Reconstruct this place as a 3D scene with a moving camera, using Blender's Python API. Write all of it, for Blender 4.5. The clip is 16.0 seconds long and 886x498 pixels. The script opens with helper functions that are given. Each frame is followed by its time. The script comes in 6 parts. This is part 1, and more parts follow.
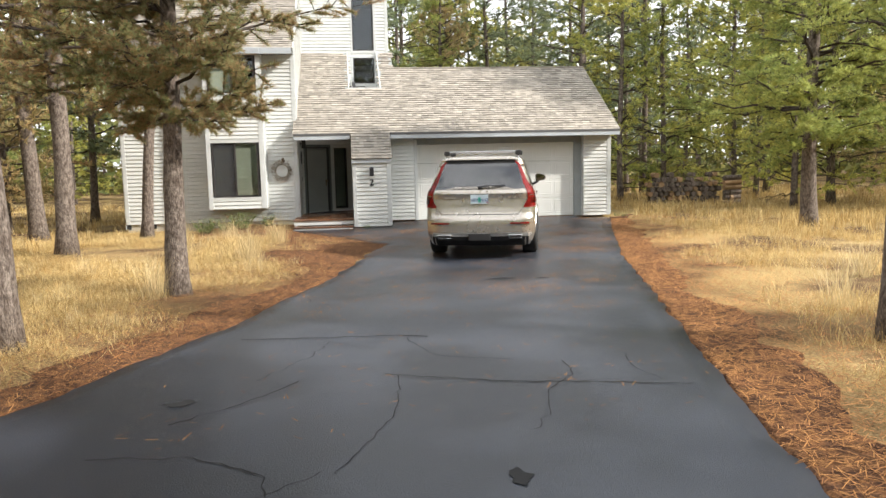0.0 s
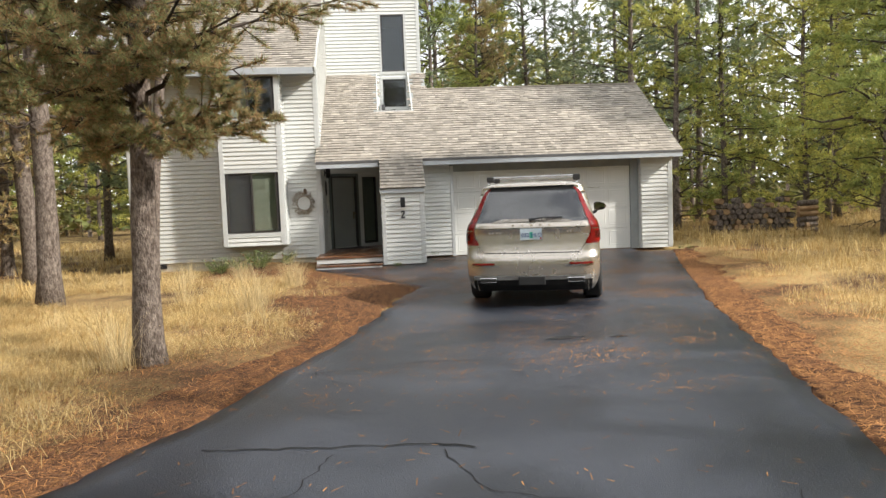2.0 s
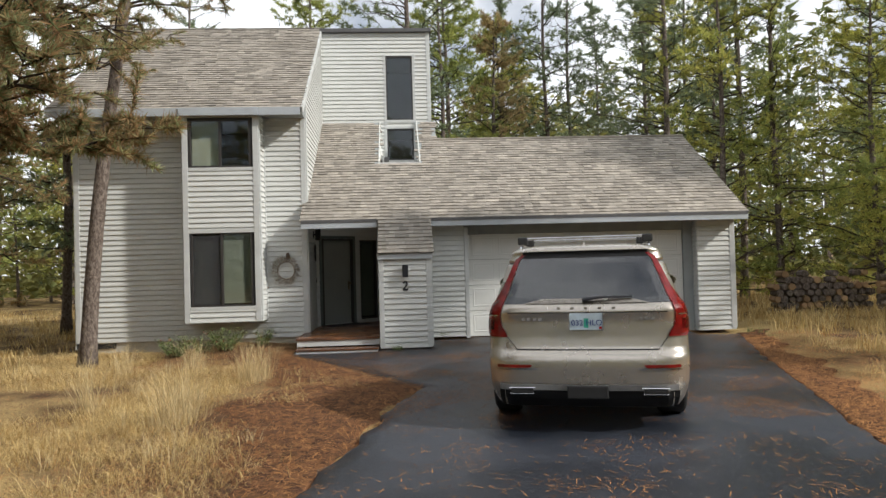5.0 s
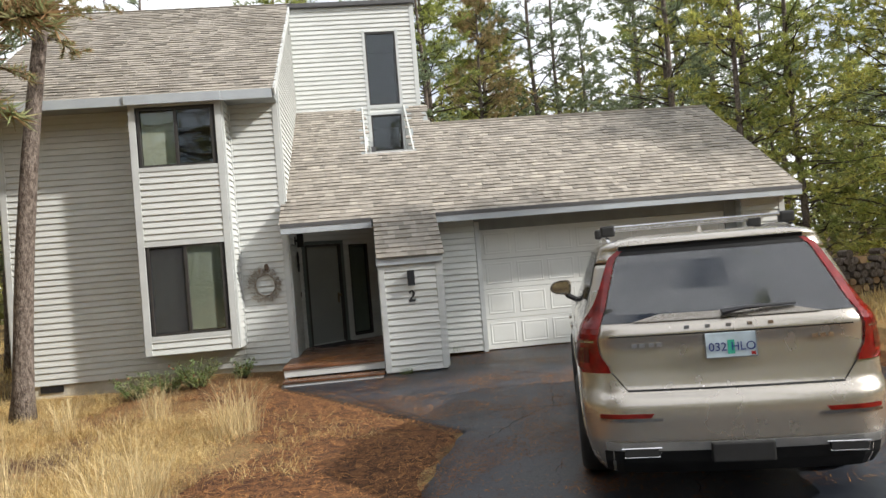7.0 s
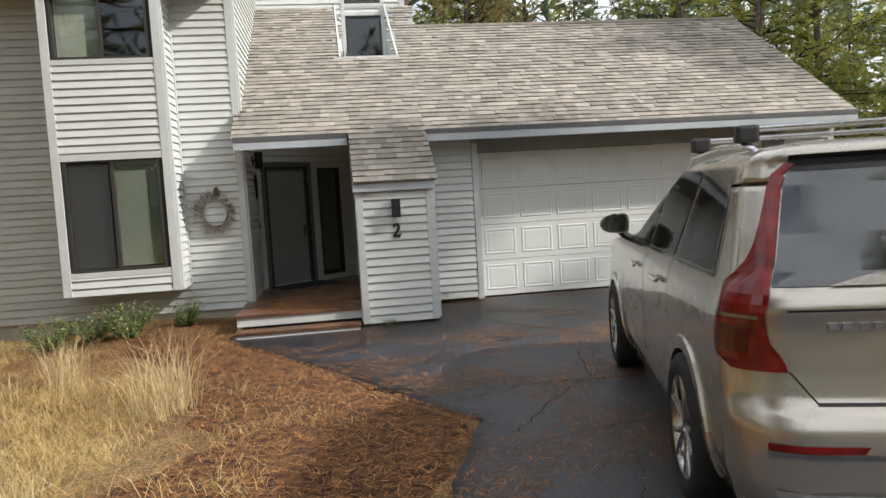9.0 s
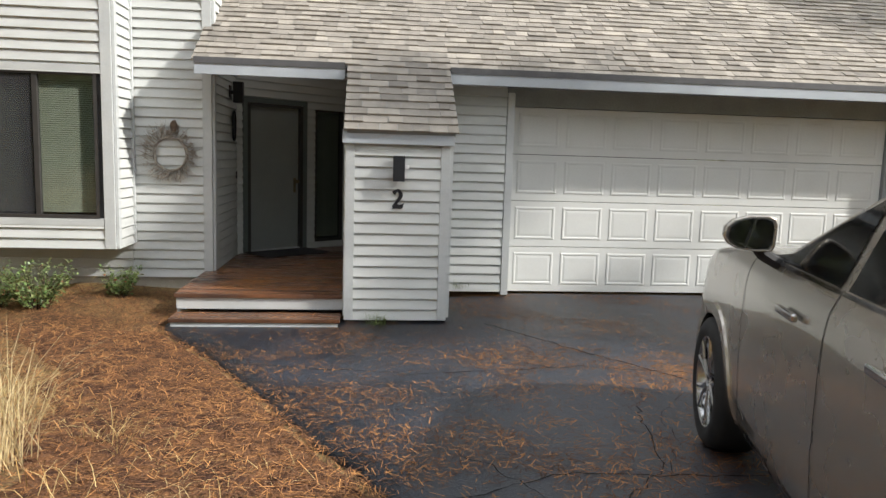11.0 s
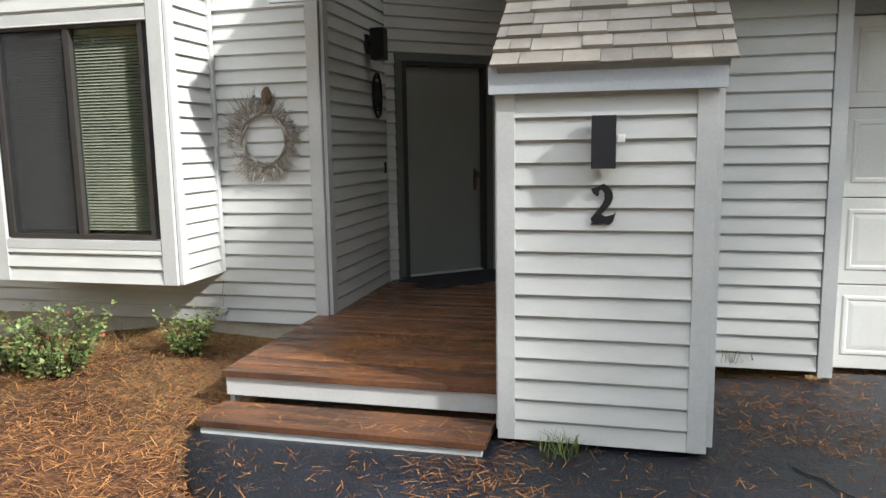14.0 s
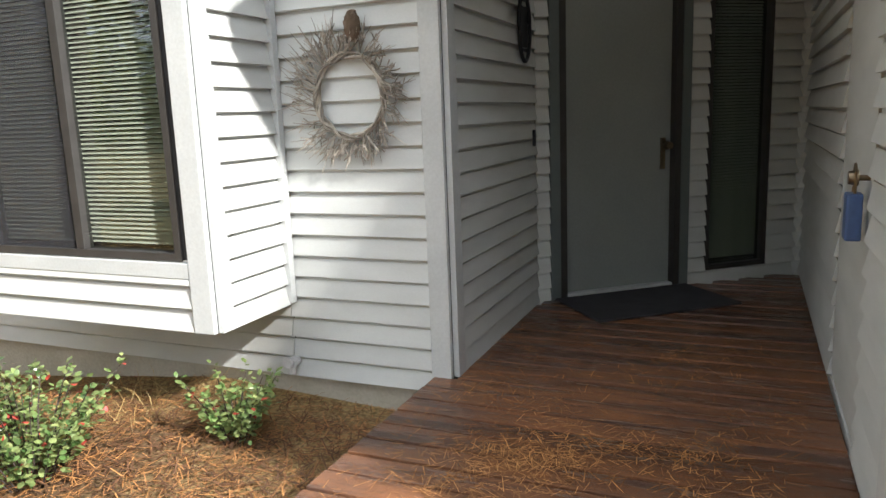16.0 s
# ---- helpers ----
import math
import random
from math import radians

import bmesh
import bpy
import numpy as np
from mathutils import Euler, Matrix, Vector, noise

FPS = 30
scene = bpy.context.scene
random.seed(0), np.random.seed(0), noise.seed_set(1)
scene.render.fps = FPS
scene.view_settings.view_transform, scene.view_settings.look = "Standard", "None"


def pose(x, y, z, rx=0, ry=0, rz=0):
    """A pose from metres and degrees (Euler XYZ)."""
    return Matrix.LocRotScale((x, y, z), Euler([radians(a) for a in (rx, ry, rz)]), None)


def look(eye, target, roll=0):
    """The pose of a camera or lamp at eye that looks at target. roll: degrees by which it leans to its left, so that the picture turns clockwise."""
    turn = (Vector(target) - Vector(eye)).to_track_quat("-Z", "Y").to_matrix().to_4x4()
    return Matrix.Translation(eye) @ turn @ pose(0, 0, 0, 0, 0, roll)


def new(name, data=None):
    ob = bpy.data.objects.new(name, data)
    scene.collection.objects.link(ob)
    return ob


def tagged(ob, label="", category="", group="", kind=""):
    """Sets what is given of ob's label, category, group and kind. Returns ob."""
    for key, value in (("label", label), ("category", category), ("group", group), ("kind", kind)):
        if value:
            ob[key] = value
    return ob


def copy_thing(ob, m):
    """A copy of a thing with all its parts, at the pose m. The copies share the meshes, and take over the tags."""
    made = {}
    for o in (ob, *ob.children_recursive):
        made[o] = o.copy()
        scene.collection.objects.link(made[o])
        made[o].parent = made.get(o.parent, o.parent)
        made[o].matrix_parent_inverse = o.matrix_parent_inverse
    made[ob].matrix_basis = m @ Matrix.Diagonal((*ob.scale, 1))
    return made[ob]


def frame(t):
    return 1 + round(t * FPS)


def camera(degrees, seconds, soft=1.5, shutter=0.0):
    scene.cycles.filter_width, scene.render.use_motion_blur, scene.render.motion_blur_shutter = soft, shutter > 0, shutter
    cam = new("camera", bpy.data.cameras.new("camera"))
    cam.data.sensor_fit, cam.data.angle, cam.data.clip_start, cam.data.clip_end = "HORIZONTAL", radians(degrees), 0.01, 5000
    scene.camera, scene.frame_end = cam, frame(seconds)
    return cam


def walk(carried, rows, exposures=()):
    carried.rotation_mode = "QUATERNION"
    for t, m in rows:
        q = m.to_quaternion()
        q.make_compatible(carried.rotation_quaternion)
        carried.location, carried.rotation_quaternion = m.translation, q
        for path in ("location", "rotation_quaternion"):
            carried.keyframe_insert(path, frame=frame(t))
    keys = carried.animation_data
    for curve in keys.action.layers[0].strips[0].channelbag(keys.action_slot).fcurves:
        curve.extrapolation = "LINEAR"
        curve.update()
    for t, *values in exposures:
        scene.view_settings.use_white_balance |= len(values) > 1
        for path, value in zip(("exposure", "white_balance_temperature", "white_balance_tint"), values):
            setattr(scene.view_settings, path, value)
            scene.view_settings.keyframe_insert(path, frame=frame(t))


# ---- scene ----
cam = camera(62.9, 16.0)
PATH = [
    (0, (0.578, 1.08, 1.634), (0.829, 3.051, 1.402), -1.3),
    (0.5, (0.622, 1.629, 1.633), (0.805, 3.608, 1.414), -1.5),
    (1, (0.687, 2.248, 1.618), (0.85, 4.23, 1.408), -1.4),
    (1.5, (0.697, 2.805, 1.637), (0.847, 4.789, 1.431), -1.6),
    (2, (0.767, 3.396, 1.618), (0.922, 5.385, 1.47), -2.2),
    (2.5, (0.82, 3.968, 1.593), (1.02, 5.955, 1.483), -1.5),
    (3, (0.878, 4.556, 1.635), (1.127, 6.54, 1.601), -1.4),
    (3.5, (0.952, 5.106, 1.653), (1.182, 7.092, 1.676), -1.3),
    (4, (0.97, 5.628, 1.666), (1.198, 7.615, 1.712), -1.4),
    (4.5, (1.028, 6.255, 1.613), (1.19, 8.248, 1.658), -1.3),
    (4.7, (1.049, 6.478, 1.599), (1.182, 8.473, 1.642), -1.0),
    (6.8, (0.658, 8.985, 1.726), (0.854, 10.976, 1.751), -5.9),
    (7, (0.569, 9.24, 1.702), (0.772, 11.23, 1.737), -4.8),
    (7.5, (0.438, 9.743, 1.719), (0.638, 11.733, 1.758), -4.6),
    (8, (0.379, 10.3, 1.685), (0.576, 12.289, 1.742), -3.9),
    (8.5, (0.388, 10.893, 1.653), (0.669, 12.873, 1.674), -4.0),
    (9, (0.435, 11.481, 1.621), (0.719, 13.455, 1.472), -3.4),
    (9.2, (0.449, 11.679, 1.624), (0.728, 13.65, 1.426), -3.7),
    (11.3, (0.972, 14.218, 1.609), (1.177, 16.191, 1.357), 2.3),
    (11.5, (1.021, 14.428, 1.576), (1.223, 16.403, 1.329), 2.4),
    (12, (1.139, 15.04, 1.535), (1.332, 17.016, 1.292), 2.5),
    (12.5, (1.225, 15.639, 1.525), (1.293, 17.622, 1.274), 1.9),
    (13, (1.324, 16.269, 1.541), (1.298, 18.253, 1.288), 1.3),
    (13.5, (1.336, 16.840, 1.507), (1.031, 18.799, 1.244), -0.2),
    (14, (1.276, 17.411, 1.483), (0.804, 19.334, 1.200), -0.9),
    (14.5, (1.178, 17.962, 1.464), (0.543, 19.837, 1.182), -1.6),
    (15, (1.000, 18.494, 1.485), (0.231, 20.314, 1.172), -1.9),
    (15.5, (0.718, 19.037, 1.444), (-0.038, 20.858, 1.109), -2.2),
    (16, (0.411, 19.412, 1.443), (-0.362, 21.221, 1.083), -2.2),
]
walk(cam, [(t, look(eye, target, roll)) for t, eye, target, roll in PATH],
     exposures=[(0, 0.84, 6500, 10), (2, 0.6, 6550, 10), (3.5, 0.2, 6400, 10), (4.5, -0.06, 6400, 10), (5.5, 0.1, 6350, 10), (7, 0.34, 6350, 10), (8, 0.18, 6300, 10), (9, 0.27, 6300, 10), (11.5, 0.47, 6250, 10), (13, 0.47, 6150, 10), (13.7, 0.6, 6150, 10), (14.5, 0.95, 6150, 10), (15.5, 1.08, 6150, 10), (16, 1.15, 6150, 10)])
# light starts
WORLD_STRENGTH, SUN_STRENGTH = 0.094, 4.5
SUN_EL, SUN_AZ = 35.0, 113.0
world = bpy.data.worlds.new("world")
scene.world = world
world.use_nodes = True
wn, wl = world.node_tree.nodes, world.node_tree.links
sky = wn.new("ShaderNodeTexSky")
sky.sky_type, sky.sun_disc = "NISHITA", False
sky.sun_elevation, sky.sun_rotation = radians(SUN_EL), radians(SUN_AZ)
sky.air_density, sky.dust_density = 1.0, 2.5
wtc, wnoise, wramp, wmix = wn.new("ShaderNodeTexCoord"), wn.new("ShaderNodeTexNoise"), wn.new("ShaderNodeValToRGB"), wn.new("ShaderNodeMixRGB")
wnoise.inputs["Scale"].default_value, wnoise.inputs["Detail"].default_value = 2.6, 7.0
wramp.color_ramp.elements[0].position, wramp.color_ramp.elements[1].position = 0.33, 0.50
wmix.inputs[2].default_value = (12.5, 12.7, 13.0, 1)
wl.new(wtc.outputs["Generated"], wnoise.inputs["Vector"])
wl.new(wnoise.outputs["Fac"], wramp.inputs[0])
wl.new(wramp.outputs[0], wmix.inputs[0])
wl.new(sky.outputs[0], wmix.inputs[1])
wl.new(wmix.outputs[0], wn["Background"].inputs["Color"])
wn["Background"].inputs["Strength"].default_value = WORLD_STRENGTH
sun = new("sun", bpy.data.lights.new("sun", "SUN"))
sun.data.energy, sun.data.angle, sun.data.color = SUN_STRENGTH, radians(2.2), (1.0, 0.94, 0.85)
_a, _e = radians(SUN_AZ), radians(SUN_EL)
SUN_DIR = Vector((math.sin(_a) * math.cos(_e), math.cos(_a) * math.cos(_e), math.sin(_e)))
sun.matrix_world = look(SUN_DIR * 60, (0, 0, 0))

# ---- materials ----
def mat(name, color, rough=0.7, color2=None, scale=8.0, amount=0.5, bump=0.0, bump_scale=60.0, metal=0.0, stretch=(1, 1, 1),
        rand=0.0, coat=0.0, spec=0.5, world_space=False, fine=0.08, rough_var=0.1, thin=0.0):
    """Base colour mixed with a second one by noise, a fine grain, a random tone per object and island, and a bump."""
    m = bpy.data.materials.new(name)
    m.use_nodes = True
    n, l = m.node_tree.nodes, m.node_tree.links
    b = n["Principled BSDF"]
    tc, mp = n.new("ShaderNodeTexCoord"), n.new("ShaderNodeMapping")
    mp.inputs["Scale"].default_value = stretch
    if world_space:
        geo = n.new("ShaderNodeNewGeometry")
        l.new(geo.outputs["Position"], mp.inputs["Vector"])
    else:
        l.new(tc.outputs["Object"], mp.inputs["Vector"])
    info, isl = n.new("ShaderNodeObjectInfo"), n.new("ShaderNodeNewGeometry")
    add = n.new("ShaderNodeMath")
    add.operation = "ADD"
    l.new(info.outputs["Random"], add.inputs[0])
    l.new(isl.outputs["Random Per Island"], add.inputs[1])
    fr = n.new("ShaderNodeMath")
    fr.operation = "FRACT"
    l.new(add.outputs[0], fr.inputs[0])
    no = n.new("ShaderNodeTexNoise")
    no.noise_dimensions = "4D"
    no.inputs["Scale"].default_value, no.inputs["Detail"].default_value = scale, 6.0
    l.new(mp.outputs[0], no.inputs["Vector"])
    if rand:
        mul = n.new("ShaderNodeMath")
        mul.operation = "MULTIPLY"
        mul.inputs[1].default_value = 9.0
        l.new(fr.outputs[0], mul.inputs[0])
        l.new(mul.outputs[0], no.inputs["W"])
    ra = n.new("ShaderNodeValToRGB")
    ra.color_ramp.elements[0].position, ra.color_ramp.elements[1].position = 0.5 - 0.3 * (1.05 - amount), 0.5 + 0.3 * (1.05 - amount)
    c2 = color2 or tuple(c * 0.75 for c in color)
    ra.color_ramp.elements[0].color, ra.color_ramp.elements[1].color = (*color, 1), (*c2, 1)
    l.new(no.outputs["Fac"], ra.inputs[0])
    nf = n.new("ShaderNodeTexNoise")
    nf.inputs["Scale"].default_value, nf.inputs["Detail"].default_value = bump_scale, 4.0
    l.new(mp.outputs[0], nf.inputs["Vector"])
    hs = n.new("ShaderNodeHueSaturation")
    l.new(ra.outputs[0], hs.inputs["Color"])
    v1 = n.new("ShaderNodeMapRange")
    v1.inputs["To Min"].default_value, v1.inputs["To Max"].default_value = 1 - rand, 1 + rand
    l.new(fr.outputs[0], v1.inputs["Value"])
    v2 = n.new("ShaderNodeMapRange")
    v2.inputs["From Min"].default_value, v2.inputs["From Max"].default_value = 0.3, 0.7
    v2.inputs["To Min"].default_value, v2.inputs["To Max"].default_value = 1 - fine, 1 + fine
    l.new(nf.outputs["Fac"], v2.inputs["Value"])
    vm = n.new("ShaderNodeMath")
    vm.operation = "MULTIPLY"
    l.new(v1.outputs[0], vm.inputs[0])
    l.new(v2.outputs[0], vm.inputs[1])
    l.new(vm.outputs[0], hs.inputs["Value"])
    l.new(hs.outputs[0], b.inputs["Base Color"])
    rr = n.new("ShaderNodeMapRange")
    rr.inputs["To Min"].default_value, rr.inputs["To Max"].default_value = max(rough - rough_var, 0.02), min(rough + rough_var, 1)
    l.new(no.outputs["Fac"], rr.inputs["Value"])
    l.new(rr.outputs[0], b.inputs["Roughness"])
    b.inputs["Metallic"].default_value = metal
    b.inputs["Specular IOR Level"].default_value = spec
    if coat:
        b.inputs["Coat Weight"].default_value, b.inputs["Coat Roughness"].default_value = coat, 0.06
    if bump:
        bp = n.new("ShaderNodeBump")
        bp.inputs["Strength"].default_value, bp.inputs["Distance"].default_value = 1.0, bump
        l.new(nf.outputs["Fac"], bp.inputs["Height"])
        l.new(bp.outputs[0], b.inputs["Normal"])
    if thin:
        tr, mx = n.new("ShaderNodeBsdfTranslucent"), n.new("ShaderNodeMixShader")
        mx.inputs[0].default_value = thin
        l.new(hs.outputs[0], tr.inputs["Color"])
        l.new(b.outputs[0], mx.inputs[1])
        l.new(tr.outputs[0], mx.inputs[2])
        l.new(mx.outputs[0], n["Material Output"].inputs["Surface"])
    return m


def glass(name, tint, gloss=0.12):
    """Window glass: see-through with a gloss that grows towards grazing."""
    m = bpy.data.materials.new(name)
    m.use_nodes = True
    n, l = m.node_tree.nodes, m.node_tree.links
    n.remove(n["Principled BSDF"])
    t, g, mx, f, ad = n.new("ShaderNodeBsdfTransparent"), n.new("ShaderNodeBsdfGlossy"), n.new("ShaderNodeMixShader"), n.new("ShaderNodeLayerWeight"), n.new("ShaderNodeMath")
    t.inputs["Color"].default_value = (*tint, 1)
    g.inputs["Color"].default_value, g.inputs["Roughness"].default_value = (0.9, 0.93, 1, 1), 0.02
    f.inputs["Blend"].default_value = 0.5
    ad.operation = "POWER"
    ad.inputs[1].default_value = 3.5
    l.new(f.outputs["Facing"], ad.inputs[0])
    a2 = n.new("ShaderNodeMath")
    a2.inputs[1].default_value = 0.03 + gloss
    l.new(ad.outputs[0], a2.inputs[0])
    l.new(a2.outputs[0], mx.inputs[0])
    l.new(t.outputs[0], mx.inputs[1])
    l.new(g.outputs[0], mx.inputs[2])
    l.new(mx.outputs[0], n["Material Output"].inputs["Surface"])
    return m


M_SIDING = mat("siding_paint", (0.60, 0.615, 0.60), 0.55, (0.52, 0.535, 0.52), 2.2, 0.4, 0.0006, 90, stretch=(1, 1, 4), rand=0.035, fine=0.04)
# near-black wall backing: the shade in the gaps between boards, put into colour
M_LAP_SHADE = mat("building_paper", (0.035, 0.036, 0.038), 0.9)
M_TRIM = mat("trim_paint", (0.55, 0.57, 0.565), 0.5, (0.48, 0.50, 0.50), 3, 0.4, 0.0006, 80, stretch=(1, 1, 1), fine=0.05)
M_FASCIA = mat("fascia_paint", (0.43, 0.47, 0.50), 0.5, (0.37, 0.40, 0.44), 3, 0.4, 0.0006, 80, fine=0.05)
# grey paint set darker to hold the shade found under the eaves
M_SOFFIT_SHADED = mat("soffit_paint", (0.31, 0.335, 0.335), 0.7, None, 3, 0.3)
M_GARAGE = mat("garage_door_paint", (0.66, 0.67, 0.65), 0.45, (0.60, 0.61, 0.59), 2, 0.3, fine=0.03)
M_FOUND = mat("foundation_concrete", (0.52, 0.49, 0.42), 0.9, (0.40, 0.37, 0.30), 3, 0.5, 0.003, 50)
M_SHINGLE = mat("shingle", (0.335, 0.305, 0.262), 0.95, (0.225, 0.207, 0.183), 3.0, 0.6, 0.002, 260, rand=0.2, fine=0.2, spec=0.2)
M_EDGE = mat("drip_edge", (0.10, 0.10, 0.105), 0.6)
M_DOOR = mat("door_paint", (0.27, 0.29, 0.275), 0.45, (0.235, 0.255, 0.245), 2, 0.4, fine=0.04)
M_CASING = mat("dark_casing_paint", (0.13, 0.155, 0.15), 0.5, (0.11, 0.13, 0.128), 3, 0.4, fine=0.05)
M_DARK = mat("dark_bronze", (0.045, 0.042, 0.04), 0.45)
M_BLACK = mat("black_metal", (0.012, 0.013, 0.018), 0.45)
# near-black colour stands in for the lack of light indoors
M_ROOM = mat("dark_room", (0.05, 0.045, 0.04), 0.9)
M_BLIND = mat("blind_slat", (0.62, 0.62, 0.55), 0.5, fine=0.02)
M_CURTAIN = mat("curtain_cloth", (0.75, 0.73, 0.66), 0.9, stretch=(10, 10, 0.3))
M_SCREEN = glass("insect_screen", (0.72, 0.72, 0.74), 0.0)
for _l in [l for l in M_SCREEN.node_tree.links if l.to_node.type == "MIX_SHADER" and l.to_socket.name == "Fac"]:
    M_SCREEN.node_tree.links.remove(_l)
_mx = next(n for n in M_SCREEN.node_tree.nodes if n.type == "MIX_SHADER")
_mx.inputs[0].default_value = 0.16
_df = M_SCREEN.node_tree.nodes.new("ShaderNodeBsdfDiffuse")
_df.inputs["Color"].default_value = (0.16, 0.16, 0.17, 1)
M_SCREEN.node_tree.links.new(_df.outputs[0], _mx.inputs[2])
M_GLASS = glass("window_glass", (0.70, 0.74, 0.70), 0.02)
M_DECK = mat("deck_stain", (0.225, 0.098, 0.045), 0.25, (0.075, 0.042, 0.030), 2.0, 0.6, 0.0015, 70, stretch=(1, 7, 1), rand=0.35, fine=0.2, rough_var=0.18)
M_ASPHALT = mat("asphalt", (0.010, 0.013, 0.020), 0.40, (0.030, 0.035, 0.047), 0.55, 0.85, 0.0045, 110, world_space=True, fine=0.4, rough_var=0.22, spec=0.5)
M_CRACK = mat("crack", (0.008, 0.008, 0.009), 0.9)
M_GROUND = mat("needle_litter", (0.10, 0.060, 0.036), 0.95, (0.38, 0.275, 0.125), 0.6, 0.75, 0.02, 45, world_space=True, fine=0.45, spec=0.1)
M_BED = mat("needle_bed", (0.070, 0.036, 0.024), 0.95, (0.20, 0.098, 0.046), 11.0, 0.75, 0.02, 60, world_space=True, fine=0.5, spec=0.1)
M_BARK = mat("pine_bark", (0.085, 0.066, 0.055), 0.95, (0.215, 0.18, 0.155), 15.0, 0.6, 0.02, 42, stretch=(1.6, 1.6, 0.7), fine=0.45, spec=0.1)
M_TWIG = mat("twig_bark", (0.075, 0.06, 0.05), 0.95, spec=0.1)
# dark green needles paled to grey-green, haze of the far trees put into colour
M_NEEDLE_HAZE = mat("needles_dark", (0.20, 0.255, 0.16), 0.6, (0.27, 0.31, 0.16), 0.7, 0.7, rand=0.35, spec=0.3, thin=0.45)
M_NEEDLE = mat("needles_green", (0.27, 0.34, 0.11), 0.6, (0.44, 0.45, 0.13), 0.6, 0.7, rand=0.35, spec=0.3, thin=0.5)
M_NEEDLE_GOLD = mat("needles_gold", (0.62, 0.56, 0.15), 0.6, (0.32, 0.38, 0.11), 0.8, 0.7, rand=0.35, spec=0.3, thin=0.5)
M_NEEDLE_RUST = mat("needles_rust", (0.40, 0.25, 0.13), 0.7, (0.25, 0.30, 0.14), 1.6, 0.85, rand=0.35, spec=0.2, thin=0.45)
M_NEEDLE_AMBER = mat("needles_amber", (0.54, 0.37, 0.19), 0.6, (0.36, 0.35, 0.16), 0.8, 0.7, rand=0.35, spec=0.3, thin=0.5)
M_GRASS = mat("dry_grass", (0.72, 0.57, 0.28), 0.8, (0.42, 0.27, 0.10), 1.3, 0.8, world_space=True, rand=0.3, spec=0.2, thin=0.3)
M_STRAW = mat("pale_straw", (0.74, 0.62, 0.38), 0.8, (0.58, 0.46, 0.25), 0.8, 0.6, world_space=True, rand=0.3, spec=0.2, thin=0.3)
M_LITTER = mat("fallen_needles", (0.52, 0.255, 0.09), 0.8, (0.20, 0.09, 0.04), 1.2, 0.7, world_space=True, rand=0.4, spec=0.2)
M_LEAF = mat("bush_leaf", (0.10, 0.19, 0.055), 0.35, (0.30, 0.34, 0.13), 6.0, 0.6, rand=0.35, thin=0.3)
M_LEAF_RED = mat("red_leaf", (0.45, 0.06, 0.04), 0.5, rand=0.3)
M_BROWN = mat("brown_litter", (0.17, 0.085, 0.045), 0.9, (0.09, 0.05, 0.03), 1.2, 0.7, world_space=True, rand=0.4, spec=0.2)
M_WREATH = mat("wreath_twig", (0.42, 0.38, 0.32), 0.9, (0.22, 0.19, 0.16), 20, 0.6, rand=0.35)
M_MAT = mat("door_mat", (0.03, 0.03, 0.035), 0.95, bump=0.002, bump_scale=300)
M_WOOD_END = mat("log_end", (0.36, 0.24, 0.13), 0.8, (0.28, 0.17, 0.09), 6, 0.6, rand=0.25)
M_KNOB = mat("aged_brass", (0.25, 0.19, 0.12), 0.35, metal=1.0)
M_BLUE = mat("blue_plastic", (0.07, 0.13, 0.30), 0.45)
M_WHITE = mat("white_plastic", (0.7, 0.7, 0.7), 0.4)


# ---- small builders ----
def part(name, bm, material, parent=None, label="", smooth=False, m=None):
    me = bpy.data.meshes.new(name)
    bm.to_mesh(me)
    bm.free()
    for k in (material if isinstance(material, (list, tuple)) else [material]):
        me.materials.append(k)
    if smooth:
        me.shade_smooth()
    ob = new(name, me)
    if parent is not None:
        ob.parent = parent
    if m is not None:
        ob.matrix_basis = m
    if label:
        ob["label"] = label
    return ob


def from_arrays(name, verts, faces, material, parent=None, label="", kind="", smooth=False):
    me = bpy.data.meshes.new(name)
    v, f = np.asarray(verts, np.float32), np.asarray(faces, np.int32)
    me.vertices.add(len(v))
    me.vertices.foreach_set("co", v.ravel())
    k = f.shape[1]
    me.loops.add(f.size)
    me.loops.foreach_set("vertex_index", f.ravel())
    me.polygons.add(len(f))
    me.polygons.foreach_set("loop_start", np.arange(0, f.size, k, dtype=np.int32))
    me.update(calc_edges=True)
    me.materials.append(material)
    if smooth:
        me.shade_smooth()
    ob = new(name, me)
    if parent is not None:
        ob.parent = parent
    return tagged(ob, label, kind=kind)


def thing(name, m, label="", category="", group="", kind=""):
    ob = new(name)
    ob.empty_display_size = 0.1
    ob.matrix_basis = m
    return tagged(ob, label, category, group, kind)


def box(bm, x0, x1, y0, y1, z0, z1, bevel=0.0):
    vs = [bm.verts.new((x, y, z)) for z in (z0, z1) for y in (y0, y1) for x in (x0, x1)]
    fs = [bm.faces.new([vs[i] for i in q]) for q in ((0, 2, 3, 1), (4, 5, 7, 6), (0, 1, 5, 4), (2, 6, 7, 3), (0, 4, 6, 2), (1, 3, 7, 5))]
    if bevel:
        es = list({e for f in fs for e in f.edges})
        bmesh.ops.bevel(bm, geom=es, offset=bevel, segments=2, affect="EDGES", profile=0.6)
    return bm


def boxbm(*a, bevel=0.0):
    return box(bmesh.new(), *a, bevel=bevel)


